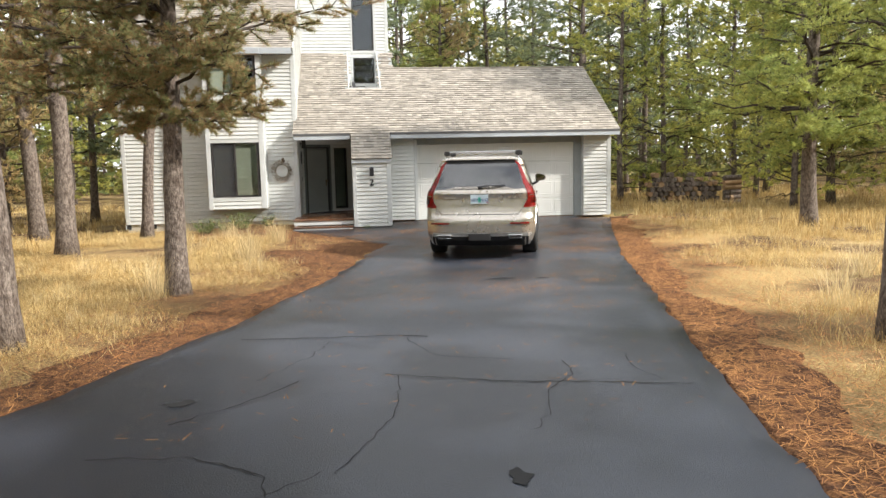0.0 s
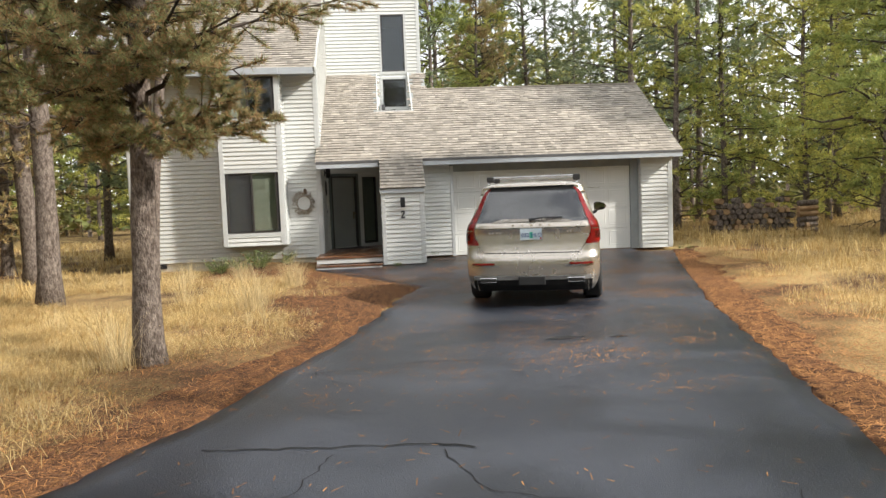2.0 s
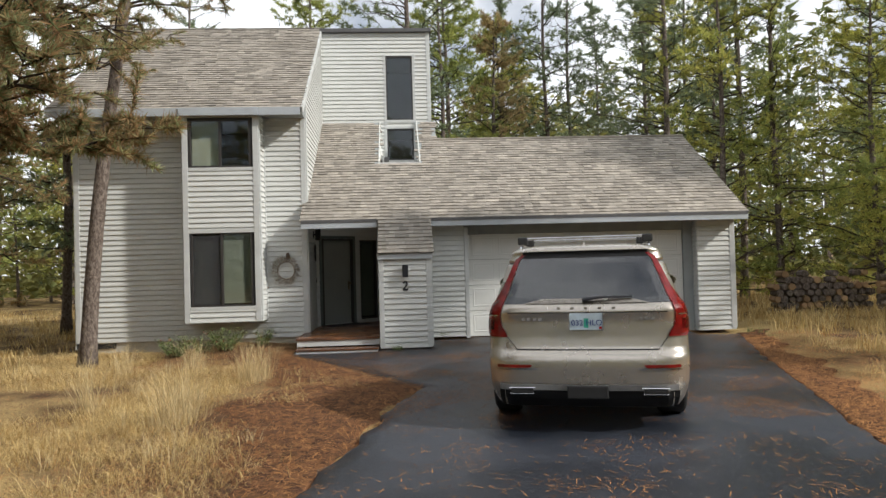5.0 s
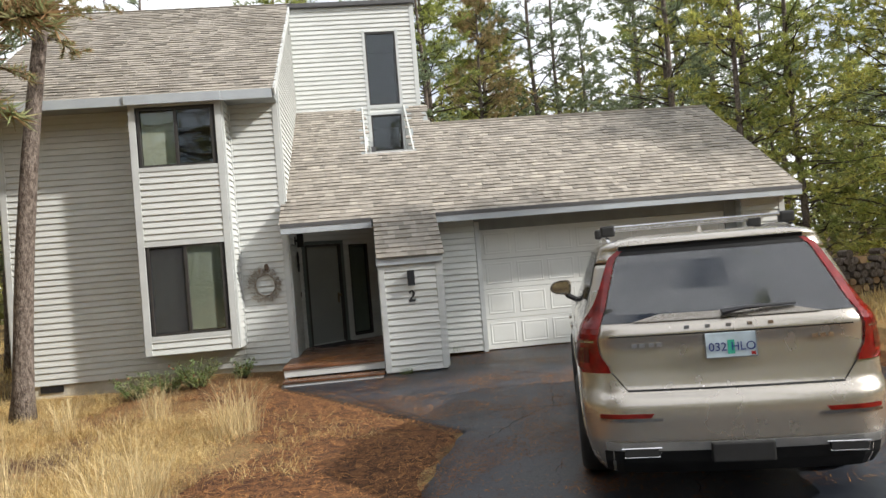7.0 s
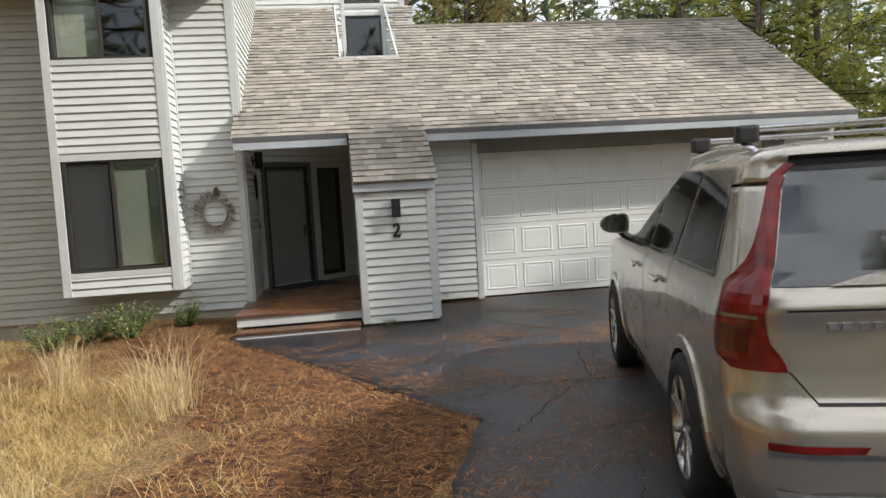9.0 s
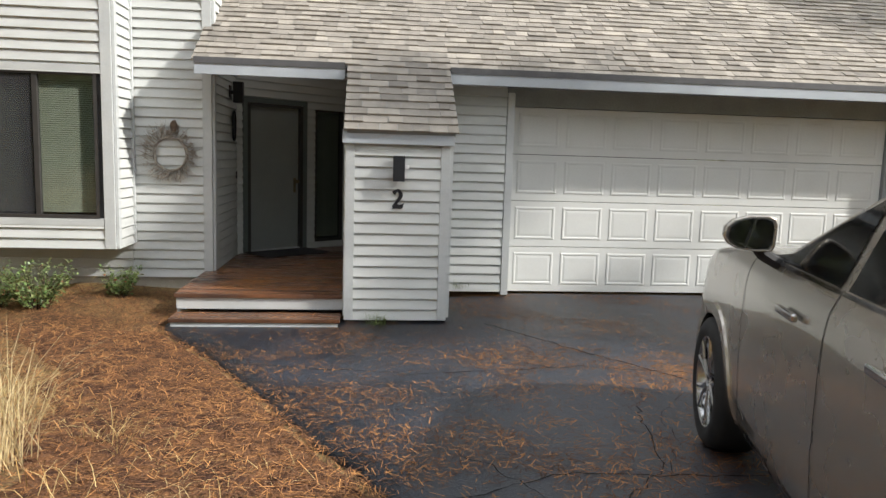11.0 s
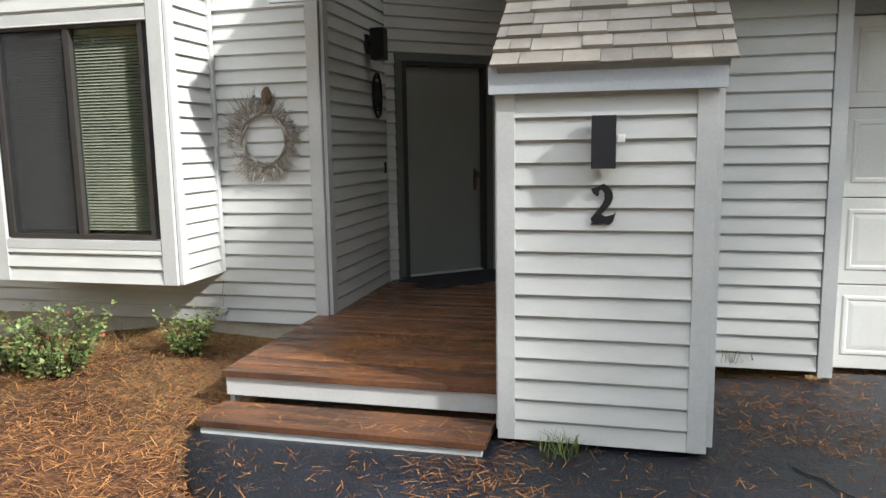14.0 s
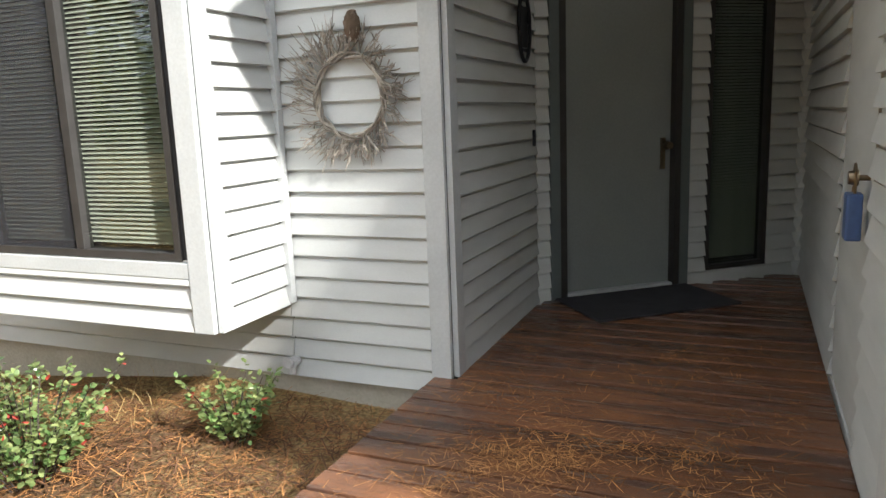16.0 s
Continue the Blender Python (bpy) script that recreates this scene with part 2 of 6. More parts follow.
def cyl(bm, r0, r1, p0, p1, seg=12, caps=True):
    """A tapered round bar from p0 to p1."""
    p0, p1 = Vector(p0), Vector(p1)
    d = (p1 - p0).normalized()
    a = d.orthogonal().normalized()
    b = d.cross(a)
    rings = []
    for p, r in ((p0, r0), (p1, r1)):
        rings.append([bm.verts.new(p + (a * math.cos(t) + b * math.sin(t)) * r) for t in (2 * math.pi * i / seg for i in range(seg))])
    for i in range(seg):
        bm.faces.new((rings[0][i], rings[0][(i + 1) % seg], rings[1][(i + 1) % seg], rings[1][i]))
    if caps:
        bm.faces.new(rings[0][::-1])
        bm.faces.new(rings[1])
    return bm


def tube(bm, pts, r, seg=8, closed=False):
    pts = [Vector(p) for p in pts]
    rings = []
    n = len(pts)
    for i, p in enumerate(pts):
        d = (pts[(i + 1) % n] - pts[i - 1]) if closed else (pts[min(i + 1, n - 1)] - pts[max(i - 1, 0)])
        d.normalize()
        a = d.cross(Vector((0, 0, 1)))
        a = a.normalized() if a.length > 0.05 else d.orthogonal().normalized()
        b = d.cross(a)
        rr = r[i] if isinstance(r, (list, tuple)) else r
        rings.append([bm.verts.new(p + (a * math.cos(t) + b * math.sin(t)) * rr) for t in (2 * math.pi * k / seg for k in range(seg))])
    for i in range(n if closed else n - 1):
        q, s = rings[i], rings[(i + 1) % n]
        for k in range(seg):
            bm.faces.new((q[k], q[(k + 1) % seg], s[(k + 1) % seg], s[k]))
    if not closed:
        bm.faces.new(rings[0][::-1])
        bm.faces.new(rings[-1])
    return bm


def frame_at(x, y, z, angle):
    """Local x along the wall, local -y outward, z up."""
    return Matrix.Translation((x, y, z)) @ Matrix.Rotation(radians(angle), 4, "Z")


def slab(width, z0, z1, holes=(), thick=0.12, top=None, bottom=None):
    """A wall slab with openings; top(u) and bottom(u) may cut it on a slope."""
    bm = bmesh.new()
    us = sorted({0.0, width, *[h[0] for h in holes], *[h[1] for h in holes]})
    zs = sorted({z0, z1, *[h[2] for h in holes], *[h[3] for h in holes]})
    zs = [z for z in zs if z0 <= z <= z1]
    for a, b in zip(us, us[1:]):
        for c, d in zip(zs, zs[1:]):
            if any(h[0] <= (a + b) / 2 <= h[1] and h[2] <= (c + d) / 2 <= h[3] for h in holes):
                continue
            ta, tb = (min(d, top(a + 1e-4)), min(d, top(b - 1e-4))) if top else (d, d)
            ca, cb = (max(c, bottom(a)), max(c, bottom(b))) if bottom else (c, c)
            if ta <= ca + 0.001 and tb <= cb + 0.001:
                continue
            ta, tb = max(ta, ca), max(tb, cb)
            v = [bm.verts.new(p) for p in ((a, 0, ca), (b, 0, cb), (b, 0, tb), (a, 0, ta), (a, thick, ca), (b, thick, cb), (b, thick, tb), (a, thick, ta))]
            for q in ((0, 1, 2, 3), (5, 4, 7, 6), (4, 0, 3, 7), (1, 5, 6, 2), (3, 2, 6, 7), (4, 5, 1, 0)):
                bm.faces.new([v[i] for i in q])
    return bm


BOARDS = {}
EXPOSE = 0.1075


def board_mesh(length, material, height=EXPOSE):
    key = (round(length, 2), material.name, round(height, 3))
    if key not in BOARDS:
        L = key[0]
        me = bpy.data.meshes.new("siding_board")
        h = height
        prof = [(-0.001, 0), (-0.027, 0), (-0.028, 0.002), (-0.009, h - 0.016), (-0.0015, h - 0.0155), (-0.001, h + 0.004)]
        v = [(x, y, z) for x in (0, L) for y, z in prof]
        me.from_pydata(v, [], [(i, i + 6, i + 7, i + 1) for i in range(5)] + [(0, 1, 2, 3, 4, 5), (11, 10, 9, 8, 7, 6)])
        me.materials.append(material)
        BOARDS[key] = me
    return BOARDS[key]


def sided_wall(name, m, width, z0, z1, holes=(), top=None, bottom=None, label="", corners="lr", thick=0.12, cw=0.10, bz=None, tz=None, rng=None, back=None):
    """A wall of lapped boards between corner boards, with openings. m: its frame; z in its own frame."""
    rng = rng or random.Random(name)
    # backing is near-black so the laps read as shadow lines
    w = part(name, slab(width, z0, z1, holes, thick, top, bottom), back or (M_SIDING if top or bottom else M_LAP_SHADE), m=m)
    tagged(w, label or "pale grey painted lapped siding wall of the house", kind="structure")
    a0, a1 = (cw if "l" in corners else 0.0), (width - cw if "r" in corners else width)
    z = z0 if bz is None else bz
    end = z1 if tz is None else tz
    LATE.append((w, z, end, a0, a1, holes, top, bottom, rng))
    for side in corners:
        u = 0 if side == "l" else width - cw
        lo = z0 if bottom is None else max(z0, bottom(u + cw / 2))
        hi = z1 if top is None else min(z1, top(u + cw / 2))
        part("corner_board", boxbm(u, u + cw, -0.030, -0.001, lo, hi, bevel=0.003), M_TRIM, w, "grey corner board")
    return w


LATE = []


def lay_boards():
    for w, z, end, a0, a1, holes, top, bottom, rng in LATE:
        while z < end - 0.03:
            h = min(EXPOSE, end - z - 0.012)
            c = z + EXPOSE * 0.5
            spans = [(a0, a1)]
            for hu0, hu1, hz0, hz1 in holes:
                if hz0 - 0.02 < c < hz1 + 0.0:
                    spans = [s for a, b in spans for s in ((a, min(b, hu0)), (max(a, hu1), b)) if s[1] - s[0] > 0.03]
            out = []
            for a, b in spans:
                us = [a + (b - a) * i / 60 for i in range(61)]
                ok = [u for u in us if (top is None or top(u) > c) and (bottom is None or bottom(u) < c)]
                if ok and ok[-1] - ok[0] > 0.05:
                    out.append((ok[0], ok[-1]))
            for a, b in out:
                ob = new("siding_board", board_mesh(b - a, M_SIDING, h))
                ob.parent = w
                ob.matrix_basis = Matrix.Translation((a, 0, z)) @ Matrix.Rotation(rng.uniform(-0.0006, 0.0006), 4, "Y")
            z += EXPOSE


def window(name, m, u0, u1, z0, z1, panes=2, blinds="", trim=0.0, screen=None, label="", depth=0.10):
    """A sliding window set in an opening of the wall with the frame m."""
    w = thing(name, m @ Matrix.Translation((u0, 0, z0)), label, "window", kind="structure")
    W, H, f = u1 - u0, z1 - z0, 0.035
    bm = bmesh.new()
    for a in ((0, W, 0, f), (0, W, H - f, H), (0, f, f, H - f), (W - f, W, f, H - f)):
        box(bm, a[0], a[1], -0.012, depth, a[2], a[3])
    part("window_frame", bm, M_DARK, w)
    if panes == 2:
        part("mullion", boxbm(W * 0.5 - 0.025, W * 0.5 + 0.025, -0.006, 0.05, f, H - f, bevel=0.003), M_DARK, w)
    cuts = [f, W - f] if panes == 1 else [f, W * 0.5 - 0.025, W * 0.5 + 0.025, W - f]
    for a, b in zip(cuts[::2], cuts[1::2]):
        g = part("pane", boxbm(a, b, 0.030, 0.034, f, H - f), M_GLASS, w)
        g.visible_shadow = False
    if screen is not None:
        a, b = cuts[2 * screen], cuts[2 * screen + 1]
        part("insect_screen", boxbm(a, b, 0.008, 0.009, f, H - f), M_SCREEN, w, "fine grey insect screen")
    if blinds:
        bl = part("blind", boxbm(f, W - f, 0.050, 0.085, H - f - 0.04, H - f), M_BLIND, w, "pale venetian blind, lowered")
        bm = bmesh.new()
        box(bm, 0, W - 2 * f, 0, 0.024, 0, 0.0012)
        me = bpy.data.meshes.new("slat")
        bm.to_mesh(me)
        bm.free()
        me.materials.append(M_BLIND)
        n = int((H - 2 * f - 0.06) / 0.022)
        for i in range(n):
            s = new("slat", me)
            s.parent = bl
            s.matrix_basis = Matrix.Translation((f, 0.056, H - f - 0.06 - i * 0.022)) @ Matrix.Rotation(radians(48), 4, "X")
    # added box behind the panes, coloured near-black as an unlit room
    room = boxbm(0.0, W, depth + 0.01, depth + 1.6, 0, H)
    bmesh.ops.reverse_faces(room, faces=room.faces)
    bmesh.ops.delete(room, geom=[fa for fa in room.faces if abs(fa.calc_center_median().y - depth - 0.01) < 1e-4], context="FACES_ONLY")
    part("interior", room, M_ROOM, w, "plain room box behind the glass, its gloom put into the colour")
    return w


def tilt_frame(x, y, z, a):
    """A roof plane's frame: local x along the eave, local z up the slope, local -y outward."""
    return Matrix.Translation((x, y, z)) @ Matrix.Rotation(radians(a - 90), 4, "X")


SHINGLE_JOBS = []


def roof(name, m, width, length, holes=(), thick=0.10, label="", top=None, near=None, course=0.135):
    r = part(name, slab(width, 0, length, holes, thick, top), M_SOFFIT_SHADED, m=m)
    tagged(r, label or "brown-grey asphalt shingle roof slope", kind="structure")
    SHINGLE_JOBS.append((r, width, length, holes, top, near, course))
    return r


def lay_shingles():
    for r, width, length, holes, top, near, course in SHINGLE_JOBS:
        rng = random.Random(r.name)
        verts, faces, singles = [], [], []
        tabs = {}
        v = -0.02
        row = 0
        while v < length - 0.03:
            u = -0.02 - rng.uniform(0, 0.15)
            while u < width + 0.02:
                wd = rng.choice((0.10, 0.14, 0.17, 0.20, 0.24, 0.28))
                a, b = max(u, -0.03), min(u + wd - 0.004, width + 0.03)
                c = (a + b) / 2
                u += wd
                if b - a < 0.02 or any(h[0] - 0.01 < c < h[1] + 0.01 and h[2] - 0.06 < v + 0.06 < h[3] for h in holes):
                    continue
                if top and top(c) < v + course * 0.5:
                    continue
                t = rng.choice((0.007, 0.013, 0.019))
                if near and near[0] < c < near[1] and near[2] < v < near[3] and len(singles) < 300:
                    singles.append((a, b, v, t))
                    continue
                k = len(verts)
                e = min(v + course + 0.02, length)
                verts += [(a, -t - 0.006, v), (b, -t - 0.006, v), (b, -0.002, e), (a, -0.002, e), (a, -0.0005, v), (b, -0.0005, v)]
                faces += [(k, k + 1, k + 2, k + 3), (k + 4, k + 5, k + 1, k), (k + 4, k, k + 3, k + 3), (k + 5, k + 2, k + 2, k + 1)]
            v += course
            row += 1
        me = bpy.data.meshes.new("shingles")
        me.from_pydata(verts, [], [f if len(set(f)) == 4 else tuple(dict.fromkeys(f)) for f in faces])
        me.materials.append(M_SHINGLE)
        ob = new("shingles", me)
        ob.parent = r
        tagged(ob, "many overlapping weathered brown-grey shingles", kind="stuff")
        for a, b, v, t in singles:
            key = (round(b - a, 2), t)
            if key not in tabs:
                mm = bpy.data.meshes.new("shingle")
                w_ = b - a
                mm.from_pydata([(0, -t - 0.006, 0), (w_, -t - 0.006, 0), (w_, -0.002, course + 0.02), (0, -0.002, course + 0.02), (0, -0.0005, 0), (w_, -0.0005, 0)], [],
                               [(0, 1, 2, 3), (4, 5, 1, 0), (4, 0, 3), (5, 2, 1)])
                mm.materials.append(M_SHINGLE)
                tabs[key] = mm
            s = new("shingle", tabs[key])
            s.parent = r
            s.matrix_basis = Matrix.Translation((a, 0, v))


# ---- the plan ----
XB0, XB1 = -3.28, -1.745          # the two-storey bay
YM, YB = 22.46, 21.88            # main wall, bay front
XL, XC = -5.68, -0.86            # house corner, porch corner
EY, EZ = 21.80, 2.45             # lower eave
UZ, UY = 4.87, 21.76             # upper eave
PITCH, PITCH_U = 33.1, 34.2
TY, TX1, TZ = 26.25, 2.04, 7.86  # tower front
PX0, PX1, PY = 0.69, 1.70, 20.94  # the pier by the porch
PZ = 1.727
GX0, GX1, GY = 2.57, 7.32, 22.40 # garage door
GR = 8.37
GRX, GRY = 7.55, 22.15
DECK_Z = 0.215
TANU = math.tan(radians(PITCH_U))
TAN = math.tan(radians(PITCH))


def ground_z(x, y):
    s = min(max((y - 19.9) / 2.5, 0), 1)
    return -0.06 + 0.07 * s


# ---- house: main block ----
F = 0.135
m = frame_at(XL, YM, 0, 0)
sided_wall("wall_main", m, XB0 - XL, F, UZ + 0.35, corners="l", label="pale grey lapped siding wall, shaded under the deep eave")
part("foundation_main", boxbm(XL + 0.03, XC - 0.02, YM + 0.02, YM + 0.3, -0.3, F), M_FOUND)
tagged(bpy.data.objects["foundation_main"], "tan concrete foundation strip under the siding", kind="structure")
part("foundation_vent", boxbm(XL + 0.42, XL + 0.80, YM - 0.002, YM + 0.03, 0.0, 0.115), M_BLACK)
tagged(bpy.data.objects["foundation_vent"], "dark crawlspace vent in the concrete foundation", "vent")
sided_wall("wall_under_bay", frame_at(XB0, YM, 0, 0), XB1 - XB0, F, 0.57, corners="", label="strip of lapped siding under the bay")
m = frame_at(XB1, YM, 0, 0)
sided_wall("wall_porch_side", m, XC - XB1, F, UZ + 0.3, corners="r", label="pale grey lapped siding wall beside the porch")
BZ = 0.53
BH = [(0.14, 1.375, 0.85, 2.37), (0.14, 1.375, 3.70, 4.70)]
m = frame_at(XB0, YB, 0, 0)
sided_wall("wall_bay_front", m, XB1 - XB0, BZ, UZ, BH, corners="lr", label="front of the two-storey bay in pale grey lapped siding", cw=0.11)
window("window_1", m, 0.14, 1.375, 0.85, 2.37, 2, "y", screen=0, label="dark-framed sliding window with lowered venetian blinds, in the bay")
window("window_2", m, 0.14, 1.375, 3.70, 4.70, 2, "", screen=None, label="dark-framed upper sliding window, pale curtain behind one pane")
bm = boxbm(0.18, 0.75, 0.07, 0.08, 3.75, 4.66)
tagged(part("curtain", bm, M_CURTAIN, m=m), "pale curtain drawn behind the upper window", "curtain")
tr = thing("bay_trim", m, "grey boards above and below the bay windows", kind="structure")
for z in (0.775, 2.372, 3.628):
    part("trim_board", boxbm(0.115, XB1 - XB0 - 0.115, -0.026, -0.001, z, z + 0.07, bevel=0.003), M_TRIM, tr)
m = frame_at(XB1, YB, 0, 90)
sided_wall("wall_bay_side", m, YM - YB, BZ, UZ, corners="l", cw=0.08, label="narrow side of the bay in pale grey lapped siding")
tagged(part("inner_trim", boxbm(XB1 + 0.001, XB1 + 0.042, YM - 0.070, YM - 0.029, BZ + 0.01, UZ - 0.07, bevel=0.003), M_TRIM), "narrow pale strip in the corner between bay and wall", kind="structure")
m = frame_at(XB0 + 0.001, YM, 0, -90)
sided_wall("wall_bay_far_side", m, YM - YB - 0.13, BZ, UZ, corners="", label="far side of the bay in pale grey lapped siding")
tagged(part("bay_floor", boxbm(XB0 + 0.01, XB1 - 0.01, YB + 0.01, YM, BZ + 0.004, BZ + 0.05), M_SOFFIT_SHADED), "grey underside of the bay", kind="structure")

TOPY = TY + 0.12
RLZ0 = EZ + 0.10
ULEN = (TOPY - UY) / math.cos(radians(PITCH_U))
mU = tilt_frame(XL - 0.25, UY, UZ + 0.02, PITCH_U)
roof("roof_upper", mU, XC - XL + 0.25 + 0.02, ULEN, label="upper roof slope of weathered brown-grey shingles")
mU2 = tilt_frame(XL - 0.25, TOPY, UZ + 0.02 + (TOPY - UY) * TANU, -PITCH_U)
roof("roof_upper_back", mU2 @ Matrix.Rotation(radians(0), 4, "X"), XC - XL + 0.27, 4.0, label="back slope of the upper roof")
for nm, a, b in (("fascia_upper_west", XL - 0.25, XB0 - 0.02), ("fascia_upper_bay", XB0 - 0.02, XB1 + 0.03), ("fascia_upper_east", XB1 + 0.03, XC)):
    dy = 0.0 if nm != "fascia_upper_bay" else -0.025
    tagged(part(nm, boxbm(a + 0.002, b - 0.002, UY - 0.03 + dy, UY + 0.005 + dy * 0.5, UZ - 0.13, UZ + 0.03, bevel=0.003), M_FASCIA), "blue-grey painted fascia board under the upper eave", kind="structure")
tagged(part("soffit_upper", boxbm(XL - 0.24, XC, UY + 0.006, YM + 0.1, UZ - 0.06, UZ - 0.03), M_SOFFIT_SHADED), "grey soffit under the upper eave", kind="structure")

# side of the main block above the lower roof
m = frame_at(XC, YM, 0, 90)
sided_wall("wall_gable", m, TY - YM, 0.27, TZ + 0.2, top=lambda u: UZ + (YM + u - UY) * TANU - 0.02, bottom=lambda u: RLZ0 + (YM + u - EY) * TAN - 0.12, corners="l", cw=0.09,
           label="side wall of the main block rising above the lower roof")
bm = bmesh.new()
L = (TY - UY) / math.cos(radians(PITCH_U))
box(bm, 0, 0.03, -0.02, 0.12, 0, L)
tagged(part("rake_board", bm, M_TRIM, m=tilt_frame(XC + 0.02, UY - 0.02, UZ, PITCH_U)), "pale board along the upper roof's sloping edge", kind="structure")

# tower
m = frame_at(XC, TY, 0, 0)
TH = [(1.73, 2.44, 5.50, 7.22), (1.73, 2.44, 4.42, 5.26)]
sided_wall("wall_tower", m, TX1 - XC, 3.9, TZ, TH, corners="r", cw=0.08, label="tall front of the tower in pale lapped siding")
window("window_3", m, 1.73, 2.44, 5.50, 7.22, 1, "", label="tall narrow window high in the tower, mirroring the sky")
window("window_4", m, 1.73, 2.44, 4.42, 5.26, 1, "", label="small square window in a notch of the roof")
sided_wall("wall_tower_side", frame_at(TX1, TY, 0, 90), 3.2, 4.0, TZ, corners="l", cw=0.08, label="side of the tower in pale lapped siding")
tagged(part("roof_tower", boxbm(XC - 0.0, TX1 + 0.07, TY - 0.10, TY + 3.3, TZ, TZ + 0.10, bevel=0.01), M_EDGE), "dark thin roof edge over the tower", kind="structure")
tr = thing("tower_trim", m, "pale boards round the tower windows", kind="structure")
for a in ((1.66, 2.51, 5.43, 5.497), (1.66, 1.727, 4.36, 7.28), (2.443, 2.51, 4.36, 7.28), (1.66, 2.51, 5.263, 5.33)):
    part("trim_board", boxbm(a[0], a[1], -0.03 - 0.004 * (a[1] - a[0] > 0.5), -0.001, a[2], a[3], bevel=0.003), M_TRIM, tr)

# lower roof with the window notch
RLX, RLY, RLZ = XC - 0.04, EY, EZ + 0.10
c = math.cos(radians(PITCH))
YN = 24.09
NOTCH = (1.52 + 0.04, 2.52 + 0.04, (YN - EY) / c, (TY - EY) / c + 2)
YR = 25.23
RIDGE = (YR - EY) / c
LONG = (TY - EY) / c
mR = tilt_frame(RLX, RLY, RLZ, PITCH)
roof("roof_lower", mR, 8.53 - RLX, LONG, [NOTCH, (3.03, 3.03, 0, 0)], top=lambda u: RIDGE if u > 3.03 else LONG, near=(0.9, 5.4, -0.1, 1.5), label="long lower roof of weathered brown-grey shingles over porch and garage")
mRB = tilt_frame(2.2, YR, RLZ + (YR - EY) * TAN, -PITCH)
roof("roof_lower_back", mRB, 8.53 - 2.2, 3.8, label="back slope of the lower roof")
tagged(part("ridge_cap", boxbm(2.16, 8.55, YR - 0.08, YR + 0.08, RLZ + (YR - EY) * TAN - 0.035, RLZ + (YR - EY) * TAN + 0.018, bevel=0.012), M_SHINGLE), "line of shingle caps along the ridge", kind="structure")
nb = RLZ + (NOTCH[2] * c) * TAN
sill = thing("notch_sill", Matrix.Identity(4), "white boards lining the window notch in the roof", kind="structure")
yn = EY + NOTCH[2] * c
part("sill_board", boxbm(XC + 1.51, XC + 2.54, yn - 0.02, TY - 0.04, nb - 0.05, nb + 0.012), M_WHITE, sill, "white sill board")
for nm, x in (("west", XC + 1.525), ("east", XC + 2.50)):
    bm = bmesh.new()
    q = [(yn, nb), (TY, nb), (TY, nb + (TY - yn) * TAN + 0.03), (yn, nb + 0.03)]
    a = [bm.verts.new((x, y, z)) for y, z in q]
    b = [bm.verts.new((x + 0.03, y, z)) for y, z in q]
    bm.faces.new(a[::-1]), bm.faces.new(b)
    for i in range(4):
        bm.faces.new((a[i], a[(i + 1) % 4], b[(i + 1) % 4], b[i]))
    part("cheek_board", bm, M_SIDING, sill, "sided cheek of the notch")
for nm, a, b in (("fascia_porch", RLX, PX0 - 0.04), ("fascia_garage", PX1 + 0.07, 8.53)):
    tagged(part(nm, boxbm(a, b, EY - 0.035, EY - 0.002, EZ - 0.06, EZ + 0.09, bevel=0.003), M_FASCIA), "blue-grey fascia board under the lower eave", kind="structure")
    tagged(part("drip_edge", boxbm(a, b, EY - 0.045, EY - 0.036, EZ + 0.05, EZ + 0.115), M_EDGE), "thin dark drip edge at the eave", kind="structure")
tagged(part("soffit_garage", boxbm(PX1, 8.50, EY + 0.0, GY + 0.3, EZ - 0.02, EZ + 0.01), M_SOFFIT_SHADED), "grey soffit in front of the garage door", kind="structure")

# garage front
m = frame_at(PX1 - 0.05, 22.2, 0, 0)
sided_wall("wall_garage_west", m, GX0 - 0.085 - PX1 + 0.05, 0.055, EZ, corners="", label="pale lapped siding between pier and garage door")
tagged(part("door_casing", boxbm(GX0 - 0.085, GX0, 22.17, GY + 0.04, 0.02, 2.36, bevel=0.003), M_TRIM), "grey casing beside the garage door", kind="structure")
# header and return take the darkened soffit grey as their eave shade
tagged(part("wall_garage_head", boxbm(GX0 - 0.09, GX1 + 0.02, GY - 0.03, GY + 0.1, 2.225, EZ), M_SOFFIT_SHADED), "header over the garage door, grey darkened for the eave's shade", kind="structure")
tagged(part("garage_return", boxbm(GX1 + 0.002, GRX + 0.05, GY - 0.05, GY + 0.1, 0.0, EZ), M_SOFFIT_SHADED), "board closing the recess beside the garage door, coloured as shaded", kind="structure")
sided_wall("wall_garage_return", frame_at(GRX, GY + 0.1, 0, -90), GY - GRY + 0.1, 0.02, EZ, corners="", label="return wall beside the garage door")
sided_wall("wall_garage_east", frame_at(GRX, GRY, 0, 0), GR - GRX, 0.02, EZ + 0.15, corners="r", cw=0.1, label="pale lapped siding wall right of the garage")
zt = lambda u: min(RLZ + (GRY + u - EY) * TAN, RLZ + (YR * 2 - EY - GRY - u) * TAN) - 0.13
sided_wall("wall_garage_gable", frame_at(GR, GRY, 0, 90), 6.1, 0.05, 5.0, top=zt, corners="l", label="gable side of the garage in pale lapped siding")
gd = thing("garage_door", Matrix.Translation((GX0, GY, 0.022)), "white-grey sectional garage door with embossed panels, shut", "garage door", kind="structure")
gw, gh = GX1 - GX0, 2.20
